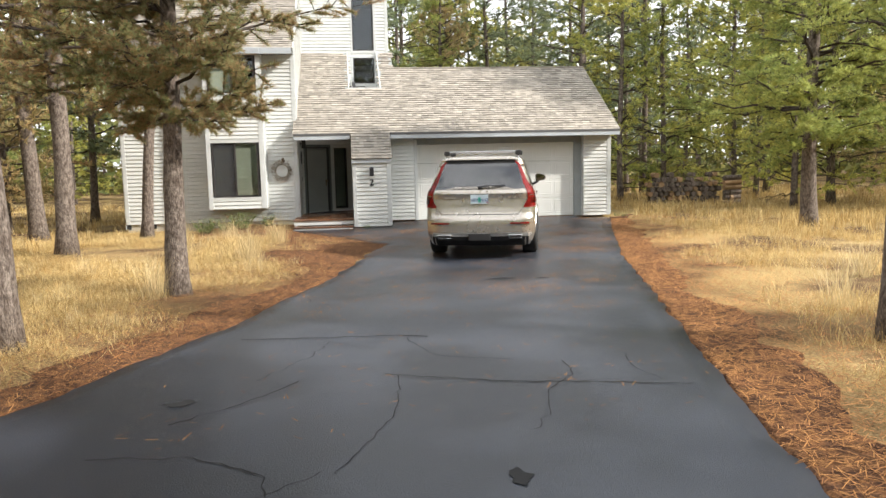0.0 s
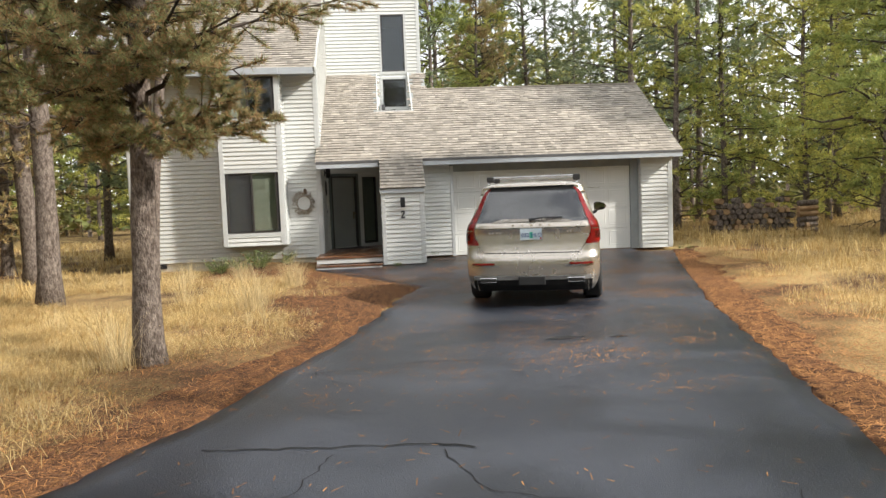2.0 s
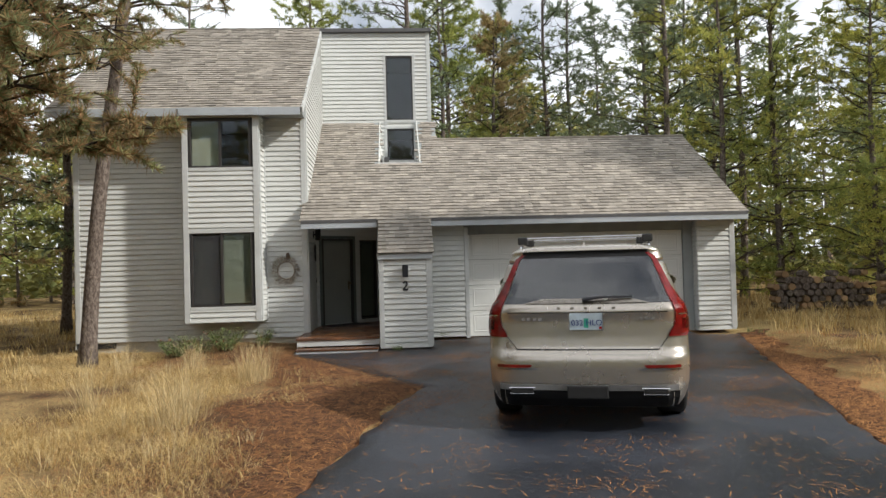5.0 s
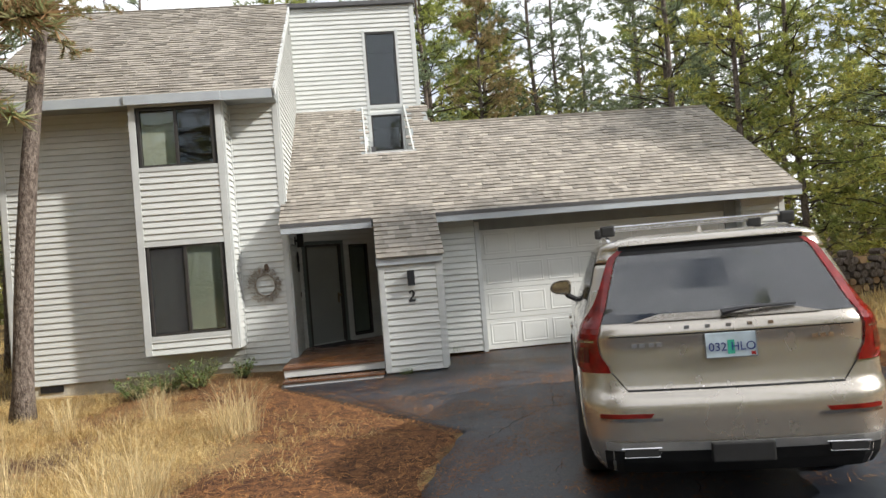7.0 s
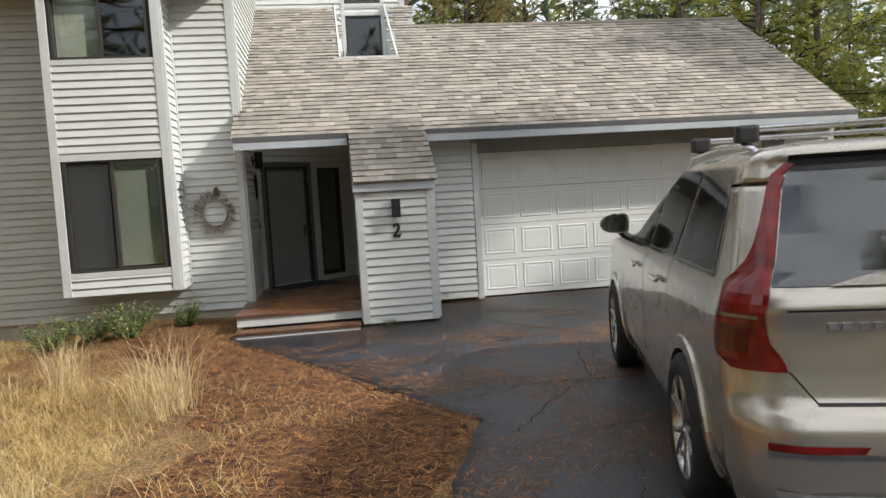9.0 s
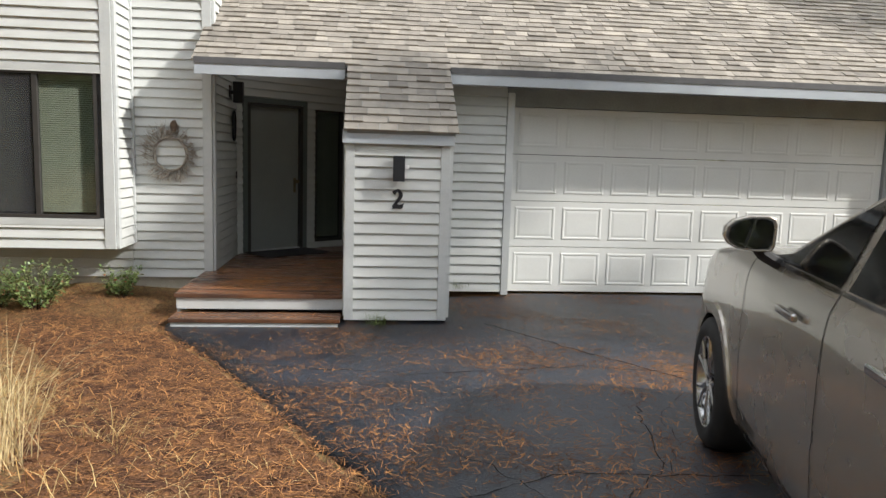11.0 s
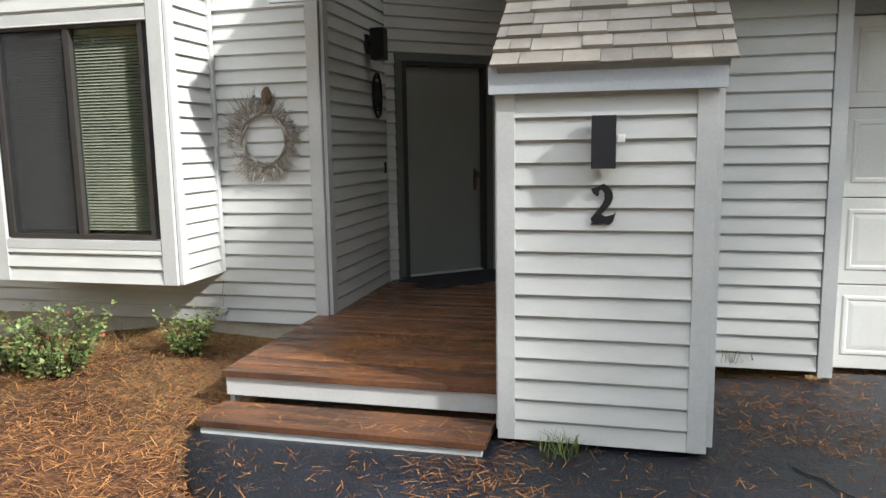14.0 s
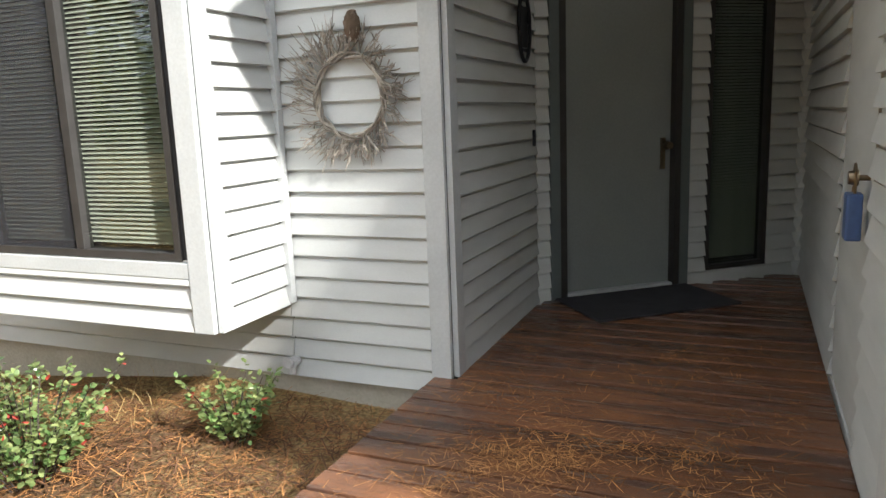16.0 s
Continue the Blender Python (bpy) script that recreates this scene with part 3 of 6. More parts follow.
for i in range(4):
    z0 = i * gh / 4
    s = part("door_section", boxbm(0.004, gw - 0.004, 0.0, 0.045, z0 + 0.003, z0 + gh / 4 - 0.004, bevel=0.004), M_GARAGE, gd)
    for j in range(8):
        u0 = 0.05 + j * (gw - 0.1) / 8 + 0.045
        u1 = 0.05 + (j + 1) * (gw - 0.1) / 8 - 0.045
        bm = bmesh.new()
        a, b = z0 + 0.09, z0 + gh / 4 - 0.07
        t = 0.035
        prof = [(0, -0.0005), (0.009, -0.006), (t - 0.009, -0.006), (t, -0.0005), (t + 0.03, -0.004)]
        rings = [[bm.verts.new((x, d, z)) for x, z in ((u0 + o, a + o), (u1 - o, a + o), (u1 - o, b - o), (u0 + o, b - o))] for o, d in prof]
        for r0, r1 in zip(rings, rings[1:]):
            for k in range(4):
                bm.faces.new((r0[k], r0[(k + 1) % 4], r1[(k + 1) % 4], r1[k]))
        bm.faces.new(rings[-1])
        part("panel", bm, M_GARAGE, s)

# pier with its steep skirt of shingles
m = frame_at(PX0, PY, 0, 0)
sided_wall("wall_pier", m, PX1 - PX0, -0.005, PZ, corners="lr", cw=0.09, label="front of the small closet block by the porch in pale lapped siding")
sided_wall("wall_pier_east", frame_at(PX1, PY, 0, 90), 22.2 - PY, 0.02, EZ + 0.3, corners="l", cw=0.06, label="side of the closet block in pale lapped siding", top=lambda u: EZ - 0.05 + (PY + u - EY) * TAN)
tagged(part("fascia_pier", boxbm(PX0 - 0.03, PX1 + 0.03, PY - 0.075, PY - 0.032, PZ - 0.01, PZ + 0.12, bevel=0.003), M_FASCIA), "blue-grey fascia board over the closet block", kind="structure")
SK = math.degrees(math.atan2(RLZ - PZ - 0.12, EY - (PY - 0.10)))

sk_run = (EY - (PY - 0.09)) / math.cos(radians(SK))
mS = tilt_frame(PX0 + 0.015, PY - 0.10, PZ + 0.12, SK)
roof("roof_pier", mS, PX1 - PX0 + 0.02, sk_run, near=(0, 2, -0.1, 1.3), thick=0.06, label="steep little skirt of grey shingles over the closet block", course=0.13)
bm = bmesh.new()
for x in (PX0 - 0.015, PX1 + 0.005):
    a = [bm.verts.new((x + d, y, z)) for d in (0, 0.025) for y, z in ((PY - 0.05, PZ + 0.125), (EY + 0.05, PZ + 0.125), (EY + 0.05, RLZ - 0.06), (EY - 0.02, RLZ - 0.10))]
    for q in ((0, 1, 2, 3), (7, 6, 5, 4), (0, 4, 5, 1), (1, 5, 6, 2), (2, 6, 7, 3), (3, 7, 4, 0)):
        bm.faces.new([a[i] for i in q])
tagged(part("skirt_cheek", bm, M_SHINGLE), "grey side boards closing the shingle skirt", kind="structure")

# ---- porch ----
sided_wall("wall_porch_west", frame_at(XC, YM + 0.0, 0, 90), 1.48, DECK_Z, 3.0, bottom=None, corners="l", cw=0.09, label="shaded porch wall in grey lapped siding")
DA = 40.0
DX, DY = XC, 23.92
mD = frame_at(DX, DY, 0, DA)
DH = [(0.17, 1.07, DECK_Z, DECK_Z + 2.05), (1.29, 1.81, DECK_Z + 0.085, DECK_Z + 2.03)]
sided_wall("wall_door", mD, 2.08, DECK_Z - 0.02, 4.6, DH, corners="", top=lambda u: EZ - 0.05 + (DY + u * math.sin(radians(DA)) - EY) * TAN, label="angled porch wall with the front door", back=M_LAP_SHADE)
d = thing("door_1", mD @ Matrix.Translation((0.17, 0, DECK_Z)), "grey-green flush front door, shut, in a dark casing", "door", kind="structure")
part("door_leaf", boxbm(0.045, 0.855, 0.03, 0.075, 0.03, 2.01, bevel=0.003), M_DOOR, d)
part("door_frame", box(box(boxbm(0, 0.045, -0.03, 0.10, 0, 2.05), 0.855, 0.9, -0.03, 0.10, 0, 2.05), 0.045, 0.855, -0.03, 0.10, 2.01, 2.05), M_DARK, d, "dark bronze door frame")
part("threshold", boxbm(0.045, 0.855, -0.02, 0.09, 0, 0.028), M_TRIM, d, "pale metal threshold")
k = part("door_knob", cyl(cyl(bmesh.new(), 0.012, 0.012, (0.79, 0.03, 0.98), (0.79, -0.03, 0.98)), 0.030, 0.024, (0.79, -0.03, 0.98), (0.79, -0.065, 0.98)), M_KNOB, d, "aged brass knob", smooth=False)
part("thumb_latch", boxbm(0.775, 0.805, 0.010, 0.031, 0.82, 1.03, bevel=0.004), M_KNOB, d, "aged brass latch plate")
for a in ((0.10, 0.168, DECK_Z, DECK_Z + 2.11), (1.072, 1.14, DECK_Z, DECK_Z + 2.11)):
    tagged(part("casing", boxbm(a[0], a[1], -0.034, -0.001, a[2], a[3], bevel=0.003), M_CASING, m=mD), "dark green-grey casing board beside the front door", kind="structure")
tagged(part("casing_head", boxbm(0.10, 1.14, -0.035, -0.001, DECK_Z + 2.052, DECK_Z + 2.12, bevel=0.003), M_CASING, m=mD), "dark green-grey casing board over the front door", kind="structure")
window("window_5", mD, 1.29, 1.81, DECK_Z + 0.085, DECK_Z + 2.03, 1, "y", label="tall dark side window with venetian blinds beside the front door")
cx, cy = DX + 2.08 * math.cos(radians(DA)), DY + 2.08 * math.sin(radians(DA))
sided_wall("wall_porch_back", frame_at(cx, cy, 0, -20), 0.5, DECK_Z - 0.02, 4.2, corners="", label="short back wall of the porch")
tagged(part("corner_trim", boxbm(-0.02, 0.05, -0.03, -0.001, DECK_Z, 3.5), M_TRIM, m=frame_at(cx, cy, 0, 8)), "corner strip between the porch walls", kind="structure")
# closet side facing the porch
sided_wall("wall_closet", frame_at(PX0 + 0.10, PY + 4.55, 0, -90), 4.55, 0.02, 4.4, [(2.55, 3.40, 0.24, 2.28), (3.70, 3.70, 0, 0), (3.95, 3.95, 0, 0), (4.25, 4.25, 0, 0)], corners="", label="closet wall facing the porch in lapped siding", back=M_LAP_SHADE, top=lambda u: min(EZ - 0.05 + (PY + 4.55 - u - EY) * TAN, PZ + (4.55 - u) * (EZ - PZ) / (EY - PY) - 0.05))
part("corner_post", boxbm(PX0 - 0.012, PX0 + 0.098, PY + 0.002, PY + 0.10, 0.03, PZ, bevel=0.003), M_TRIM)
tagged(bpy.data.objects["corner_post"], "grey corner post of the closet block", kind="structure")
mC = frame_at(PX0 + 0.10, PY + 4.55, 0, -90)
d = thing("door_2", mC @ Matrix.Translation((2.55, 0, 0.24)), "narrow pale closet door facing the porch, shut", "door", kind="structure")
part("door_leaf", boxbm(0.01, 0.84, -0.01, 0.035, 0.01, 2.03, bevel=0.004), M_SIDING, d)
part("door_knob", cyl(cyl(bmesh.new(), 0.010, 0.010, (0.77, 0, 0.95), (0.77, -0.045, 0.95)), 0.028, 0.022, (0.77, -0.045, 0.95), (0.77, -0.075, 0.95), 16), M_KNOB, d, "aged round knob")
tg = thing("door_hanger", mC @ Matrix.Translation((2.55 + 0.77, -0.055, 1.18)), "blue plastic lock box hanging from the closet knob", "lock box")
part("case", boxbm(-0.04, 0.04, -0.025, 0.025, -0.20, -0.04, bevel=0.008), M_BLUE, tg)
part("shackle", tube(bmesh.new(), [(-0.025, 0, -0.04), (-0.022, 0, 0.03), (0, 0, 0.055), (0.022, 0, 0.03), (0.025, 0, -0.04)], 0.005), M_KNOB, tg, "metal shackle")
# ceiling borrows the dark casing colour to deepen the porch shade
tagged(part("soffit_porch", slab(PX0 - XC, 0, LONG, (), 0.02), M_CASING, m=tilt_frame(XC, EY, EZ - 0.02, PITCH)), "sloping porch ceiling, the porch's shade put into its dark grey", kind="structure")
# porch lamps
la = thing("wall_lamp", Matrix.Translation((XC + 0.02, 23.42, 2.34)), "black box lamp on the porch wall, off", "wall lamp")
part("backplate", boxbm(0.0, 0.02, -0.06, 0.06, -0.08, 0.08), M_BLACK, la)
part("shade", boxbm(0.05, 0.17, -0.06, 0.06, -0.13, 0.13, bevel=0.006), M_BLACK, la)
part("arm", boxbm(0.02, 0.05, -0.02, 0.02, -0.02, 0.02), M_BLACK, la)
pl_ = new("porch_light", bpy.data.lights.new("porch_light", "POINT"))
pl_.data.energy, pl_.data.shadow_soft_size, pl_.data.color = 1.7, 0.08, (1.0, 0.93, 0.84)
pl_.location = (-0.12, 23.3, 3.08)
la = thing("ceiling_lamp", Matrix.Translation((-0.12, 23.3, 3.18)), "small white conical porch lamp, lit", "ceiling lamp")
part("shade", cyl(bmesh.new(), 0.05, 0.10, (0, 0, 0.10), (0, 0, 0), 20), M_WHITE, la)
mb = bpy.data.materials.new("lamp_glow")
mb.use_nodes = True
mb.node_tree.nodes["Principled BSDF"].inputs["Emission Color"].default_value = (1, 0.95, 0.85, 1)
mb.node_tree.nodes["Principled BSDF"].inputs["Emission Strength"].default_value = 6
part("bulb", cyl(bmesh.new(), 0.07, 0.07, (0, 0, -0.012), (0, 0, 0.0), 20), mb, la, "lit bulb")
# oval plaque
pl = thing("wall_plaque", Matrix.Translation((XC + 0.027, 23.62, 1.93)), "black oval cut-metal plaque on the porch wall", "plaque")
ov = [(0.012, 0.11 * math.cos(t), 0.19 * math.sin(t)) for t in (2 * math.pi * i / 32 for i in range(32))]
part("rim", tube(bmesh.new(), ov, 0.012, 6, True), M_BLACK, pl)
part("plate", boxbm(0.004, 0.010, -0.075, 0.075, -0.11, 0.12, bevel=0.002), M_BLACK, pl, "black pierced plate")
for z, w_ in ((-0.135, 0.09), (0.145, 0.08)):
    part("bar", boxbm(0.006, 0.014, -w_ / 2, w_ / 2, z, z + 0.018), M_BLACK, pl)
tagged(part("door_bell", boxbm(XC + 0.025, XC + 0.04, YM + 1.34, YM + 1.37, 1.24, 1.34, bevel=0.003), M_BLACK), "small dark doorbell on the porch wall", "doorbell")

# lamp and number on the pier
la = thing("pier_lamp", Matrix.Translation((1.20, PY - 0.025, 1.487)), "black rectangular up-down lamp on the closet block", "wall lamp")
part("shade", boxbm(-0.055, 0.055, -0.12, -0.02, -0.12, 0.12, bevel=0.003), M_BLACK, la)
part("backplate", boxbm(-0.04, 0.04, -0.02, 0.002, -0.06, 0.06), M_BLACK, la)
part("sensor", boxbm(0.057, 0.095, -0.10, -0.06, -0.005, 0.035, bevel=0.006), M_WHITE, la, "small white light sensor")
OUT = [(0.0, 0.175), (0.012, 0.150), (0.030, 0.137), (0.040, 0.150), (0.037, 0.162), (0.050, 0.172), (0.062, 0.155), (0.064, 0.128), (0.052, 0.098), (0.000, 0.028), (0.010, 0.010), (0.0, 0.0), (0.060, 0.004),
       (0.085, -0.002), (0.104, 0.014), (0.118, 0.062), (0.104, 0.050), (0.070, 0.040), (0.050, 0.050), (0.092, 0.100), (0.104, 0.130), (0.100, 0.158), (0.084, 0.182), (0.060, 0.200), (0.030, 0.186)]
bm = bmesh.new()
fa = bm.faces.new([bm.verts.new((x - 0.058, 0.0, z * 0.97)) for x, z in OUT])
ex = bmesh.ops.extrude_face_region(bm, geom=[fa])
bmesh.ops.translate(bm, vec=(0, -0.010, 0), verts=[v for v in ex["geom"] if isinstance(v, bmesh.types.BMVert)])
bmesh.ops.recalc_face_normals(bm, faces=bm.faces)
nu = part("house_number", bm, M_BLACK, m=Matrix.Translation((1.20, PY - 0.030, 1.100)))
tagged(nu, "black wrought metal house number two on the closet block", "house number")

# deck
dk = thing("deck", Matrix.Identity(4), "wet red-brown stained plank porch deck strewn with pine needles", "deck", kind="structure")
y = PY + 0.10
DXL = XC - 0.09
planks = {}
i = 0
while y < cy - 0.1:
    a = DXL if y < YM - 0.07 else XC + 0.022
    b = PX0 - 0.014 if y < PY + 0.10 else PX0 + 0.078
    if y > DY - 0.1:
        a = DX + (y - DY + 0.1) / math.tan(radians(DA))
    if b - a > 0.1:
        part("deck_board", boxbm(a, b, y + 0.002, y + 0.128, DECK_Z - 0.038, DECK_Z + 0.0015 * (i % 3), bevel=0.004), M_DECK, dk)
    y += 0.141
    i += 1
part("deck_fascia", boxbm(DXL + 0.015, PX0 - 0.014, PY + 0.125, PY + 0.16, 0.062, DECK_Z - 0.040, bevel=0.003), M_TRIM, dk, "pale grey riser board")
part("deck_skirt", boxbm(DXL + 0.015, DXL + 0.045, PY + 0.162, YM - 0.0, 0.0, DECK_Z - 0.040), M_TRIM, dk, "pale grey side board")
part("joist", boxbm(DXL + 0.2, PX0 - 0.02, PY + 0.3, PY + 0.36, -0.05, DECK_Z - 0.04), M_DARK, dk)
st = thing("porch_step", Matrix.Identity(4), "low wet stained wooden step before the deck", "step", kind="structure")
for j in range(2):
    part("tread", boxbm(DXL + 0.02, PX0 - 0.03, PY - 0.22 + j * 0.16, PY - 0.064 + j * 0.16, 0.002, 0.038, bevel=0.004), M_DECK, st)
part("riser", boxbm(DXL + 0.04, PX0 - 0.05, PY - 0.205, PY - 0.17, -0.10, 0.0, bevel=0.003), M_TRIM, st, "pale grey riser board")
part("step_side", boxbm(DXL + 0.04, DXL + 0.075, PY - 0.168, PY + 0.12, -0.10, 0.0), M_TRIM, st, "pale grey side board")
tagged(part("door_mat", boxbm(-0.50, 0.50, -0.62, -0.04, DECK_Z + 0.004, DECK_Z + 0.018, bevel=0.004), M_MAT, m=frame_at(DX + 0.62 * math.cos(radians(DA)), DY + 0.62 * math.sin(radians(DA)), 0, DA)), "black ribbed rubber door mat before the front door", "door mat")

# wreath
rng = random.Random(4)
wr = thing("wreath", Matrix.Translation((-1.31, YM - 0.05, 1.55)) @ Matrix.Scale(1.13, 4), "round wreath of bleached bare twigs hanging on the siding", "wreath")
bm = bmesh.new()
for k in range(5):
    tube(bm, [((0.158 + 0.012 * math.sin(5 * t + k)) * math.cos(t), 0.015 * math.cos(4 * t + k), (0.166 + 0.012 * math.cos(5 * t + 2 * k)) * math.sin(t)) for t in (2 * math.pi * i / 40 for i in range(40))], 0.006, 5, True)
part("hoop", bm, M_WREATH, wr)
bm = bmesh.new()
for k in range(210):
    t = rng.uniform(0, 2 * math.pi)
    r0 = rng.uniform(0.145, 0.185)
    p = Vector((r0 * math.cos(t), rng.uniform(-0.02, 0.02), r0 * 1.1 * math.sin(t)))
    sw = rng.choice((1, 1, 1, -0.4)) * rng.uniform(0.2, 1.0)
    d = Vector((math.cos(t) - sw * math.sin(t) * -1, rng.uniform(-0.5, 0.1), math.sin(t) + sw * math.cos(t) * -1)).normalized()
    ln = rng.uniform(0.06, 0.14) * (1.35 if math.cos(t) < -0.3 else 1.0)
    q = p + d * ln
    tube(bm, [p, (p + q) / 2 + Vector((rng.uniform(-1, 1), 0, rng.uniform(-1, 1))) * 0.008, q], [0.003, 0.0024, 0.0012], 3)
    if rng.random() < 0.75:
        for _ in range(2):
            e = (p + q) / 2
            f = e + (d + Vector((rng.uniform(-1, 1), rng.uniform(-0.4, 0.2), rng.uniform(-1, 1)))).normalized() * 0.035
            tube(bm, [e, f], [0.0024, 0.003], 3)
tagged(part("twig_mass", bm, M_WREATH, wr), kind="stuff")
bm = bmesh.new()
bmesh.ops.create_icosphere(bm, subdivisions=3, radius=0.035)
for v in bm.verts:
    v.co = Vector((v.co.x, v.co.y * 0.8, v.co.z * 1.7)) * (1 + 0.14 * math.sin(v.co.z * 260) * math.cos(math.atan2(v.co.y, v.co.x) * 7))
part("pine_cone", bm, mat("cone", (0.13, 0.09, 0.06), 0.9), wr, "dark brown pine cone", m=Matrix.Translation((0.04, -0.02, 0.275)))
sp = thing("hose_tap", Matrix.Translation((-1.74, YM - 0.03, 0.22)), "small white capped tap on the siding", "tap")
part("tap_body", cyl(cyl(bmesh.new(), 0.028, 0.03, (0, 0.01, 0), (0, -0.05, 0)), 0.018, 0.018, (0, -0.03, 0), (0, -0.03, -0.06)), M_WHITE, sp)
part("tap_handle", cyl(bmesh.new(), 0.03, 0.03, (0, -0.06, 0.01), (0, -0.075, 0.01), 8), M_WHITE, sp)

# rear and closing walls
sided_wall("wall_west", frame_at(XL + 0.0, 31.5, 0, -90), 31.5 - YM, 0, 4.8, corners="r", label="west side wall in pale grey siding")
sided_wall("wall_back", frame_at(GR, 30.5, 0, 180), GR - XL, 0, 3.0, corners="", label="back wall of the house in pale grey siding")

# ---- ground ----
rngn = np.random.RandomState(3)
LEFT = [(-7.2, -6.0), (-4.6, 0.0), (-3.1, 3.5), (-1.9, 6.34), (-0.79, 8.97), (-0.25, 10.6), (0.2, 11.9), (0.6, 13.6), (0.96, 15.36), (1.25, 16.3), (1.40, 16.72), (1.22, 17.0), (0.835, 17.66), (0.45, 18.35), (0.10, 19.0), (-0.35, 19.8), (-0.8, 20.45), (-0.96, 20.72)]
RIGHT = [(8.4, 22.4), (8.15, 21.6), (6.8, 17.7), (5.34, 13.3), (4.5, 10.18), (3.37, 6.08), (2.9, 4.25), (1.9, 0.0), (1.2, -6.0)]


def edge_at(tab, y):
    ys, xs = zip(*sorted((b, a) for a, b in tab))
    return float(np.interp(y, ys, xs))


def rough_edge(x, y):
    return noise.noise(Vector((x * 2.3, y * 2.3, 0))) * 0.09 + noise.noise(Vector((x * 9, y * 9, 3))) * 0.03


def grid_mesh(xs, ys, zf):
    X, Y = np.meshgrid(xs, ys)
    V = np.stack([X.ravel(), Y.ravel(), np.vectorize(zf)(X.ravel(), Y.ravel())], 1)
    nx, ny = len(xs), len(ys)
    i = np.arange(nx * ny).reshape(ny, nx)
    F_ = np.stack([i[:-1, :-1].ravel(), i[:-1, 1:].ravel(), i[1:, 1:].ravel(), i[1:, :-1].ravel()], 1)
    return V, F_


def on_drive(x, y, pad=0.0):
    return -8 < y < 22.18 and edge_at(LEFT, y) - pad < x < edge_at(RIGHT, y) + pad if y < 20.72 else (y < 22.5 and (-0.98 - pad if y < 21.0 else 0.68) < x < 8.6 + pad)


def land(x, y):
    z = ground_z(x, y)
    if on_drive(x, y, 0.02):
        return z - 0.06
    far = min(abs(x - edge_at(LEFT, y)), abs(x - edge_at(RIGHT, y))) if -8 < y < 23 else 4
    k = min(max((far - 0.02) / 1.2, 0), 1)
    z -= 0.15 * min(max((-2.3 - x) / 1.6, 0), 1) * min(max((y - 18.5) / 2.5, 0), 1)
    return z - 0.025 + k * (0.05 + 0.05 * noise.noise(Vector((x * 0.5, y * 0.5, 0))) + 0.02 * noise.noise(Vector((x * 2, y * 2, 5))))


xs = np.concatenate([np.array([-900, -300, -120, -60, -40]), np.linspace(-28, -9, 20), np.arange(-8.8, 13.0, 0.22), np.linspace(13.5, 32, 20), np.array([45, 70, 120, 300, 900])])
ys = np.concatenate([np.array([-900, -300, -90, -40, -20]), np.linspace(-15, -0.5, 16), np.arange(0, 24, 0.22), np.linspace(24.5, 45, 20), np.array([60, 90, 150, 400, 1200])])
V, F_ = grid_mesh(xs, ys, land)
g = from_arrays("ground", V, F_, M_GROUND, label="ground of fallen pine needles and dry soil", kind="structure", smooth=True)
for side, tabl, sg in (("west", LEFT, -1), ("east", RIGHT, 1)):
    V_, Q_, n_ = [], [], 9
    yy_ = np.arange(-3.0, 20.6 if sg < 0 else 22.0, 0.16)
    for k, y in enumerate(yy_):
        x0 = edge_at(tabl, y) - sg * 0.05
        wdt = 0.75 + 0.5 * noise.noise(Vector((y * 0.55, sg * 3.0, 0))) + 0.25 * noise.noise(Vector((y * 2.3, sg * 5.0, 1)))
        if sg < 0:
            wdt += 1.5 * float(np.interp(y, (12.5, 15.5, 20.5), (0, 1, 0.45)))
        for i in range(n_ + 1):
            x = x0 + sg * wdt * i / n_
            V_.append((x, y, land(x, y) + (0.024 if 0 < i < n_ else -0.03)))
        if k:
            Q_ += [((k - 1) * (n_ + 1) + i, (k - 1) * (n_ + 1) + i + 1, k * (n_ + 1) + i + 1, k * (n_ + 1) + i)[::-sg] for i in range(n_)]
    from_arrays("needle_bed_" + side, V_, Q_, M_BED, label="rust-brown bed of fallen needles along the driveway's edge", kind="structure", smooth=True)
bm = bmesh.new()
rows = []
for y in np.arange(-6, 22.36, 0.12):
    a, b = edge_at(LEFT, min(y, 20.72)), edge_at(RIGHT, y)
    if y > 21.02:
        a = 0.72
    if y > 21.5:
        a, b = (1.70 if y < 22.2 else GX0), GX1 - 0.01
    a += rough_edge(a, y) if y < 20.7 else 0
    b += rough_edge(b + 7, y) if y < 21.4 else 0
    row = [(a - 0.012, y, ground_z(a, y) - 0.06)]
    for i in range(25):
        x = a + (b - a) * i / 24
        row.append((x, y, ground_z(x, y) + 0.004 * noise.noise(Vector((x, y, 0)))))
    row.append((b + 0.012, y, ground_z(b, y) - 0.06))
    rows.append([bm.verts.new(p) for p in row])
for r0, r1 in zip(rows, rows[1:]):
    for i in range(len(r0) - 1):
        bm.faces.new((r0[i], r0[i + 1], r1[i + 1], r1[i]))
tagged(part("driveway", bm, M_ASPHALT, smooth=True), "cracked dark sealed asphalt driveway, damp and strewn with needles", kind="structure")


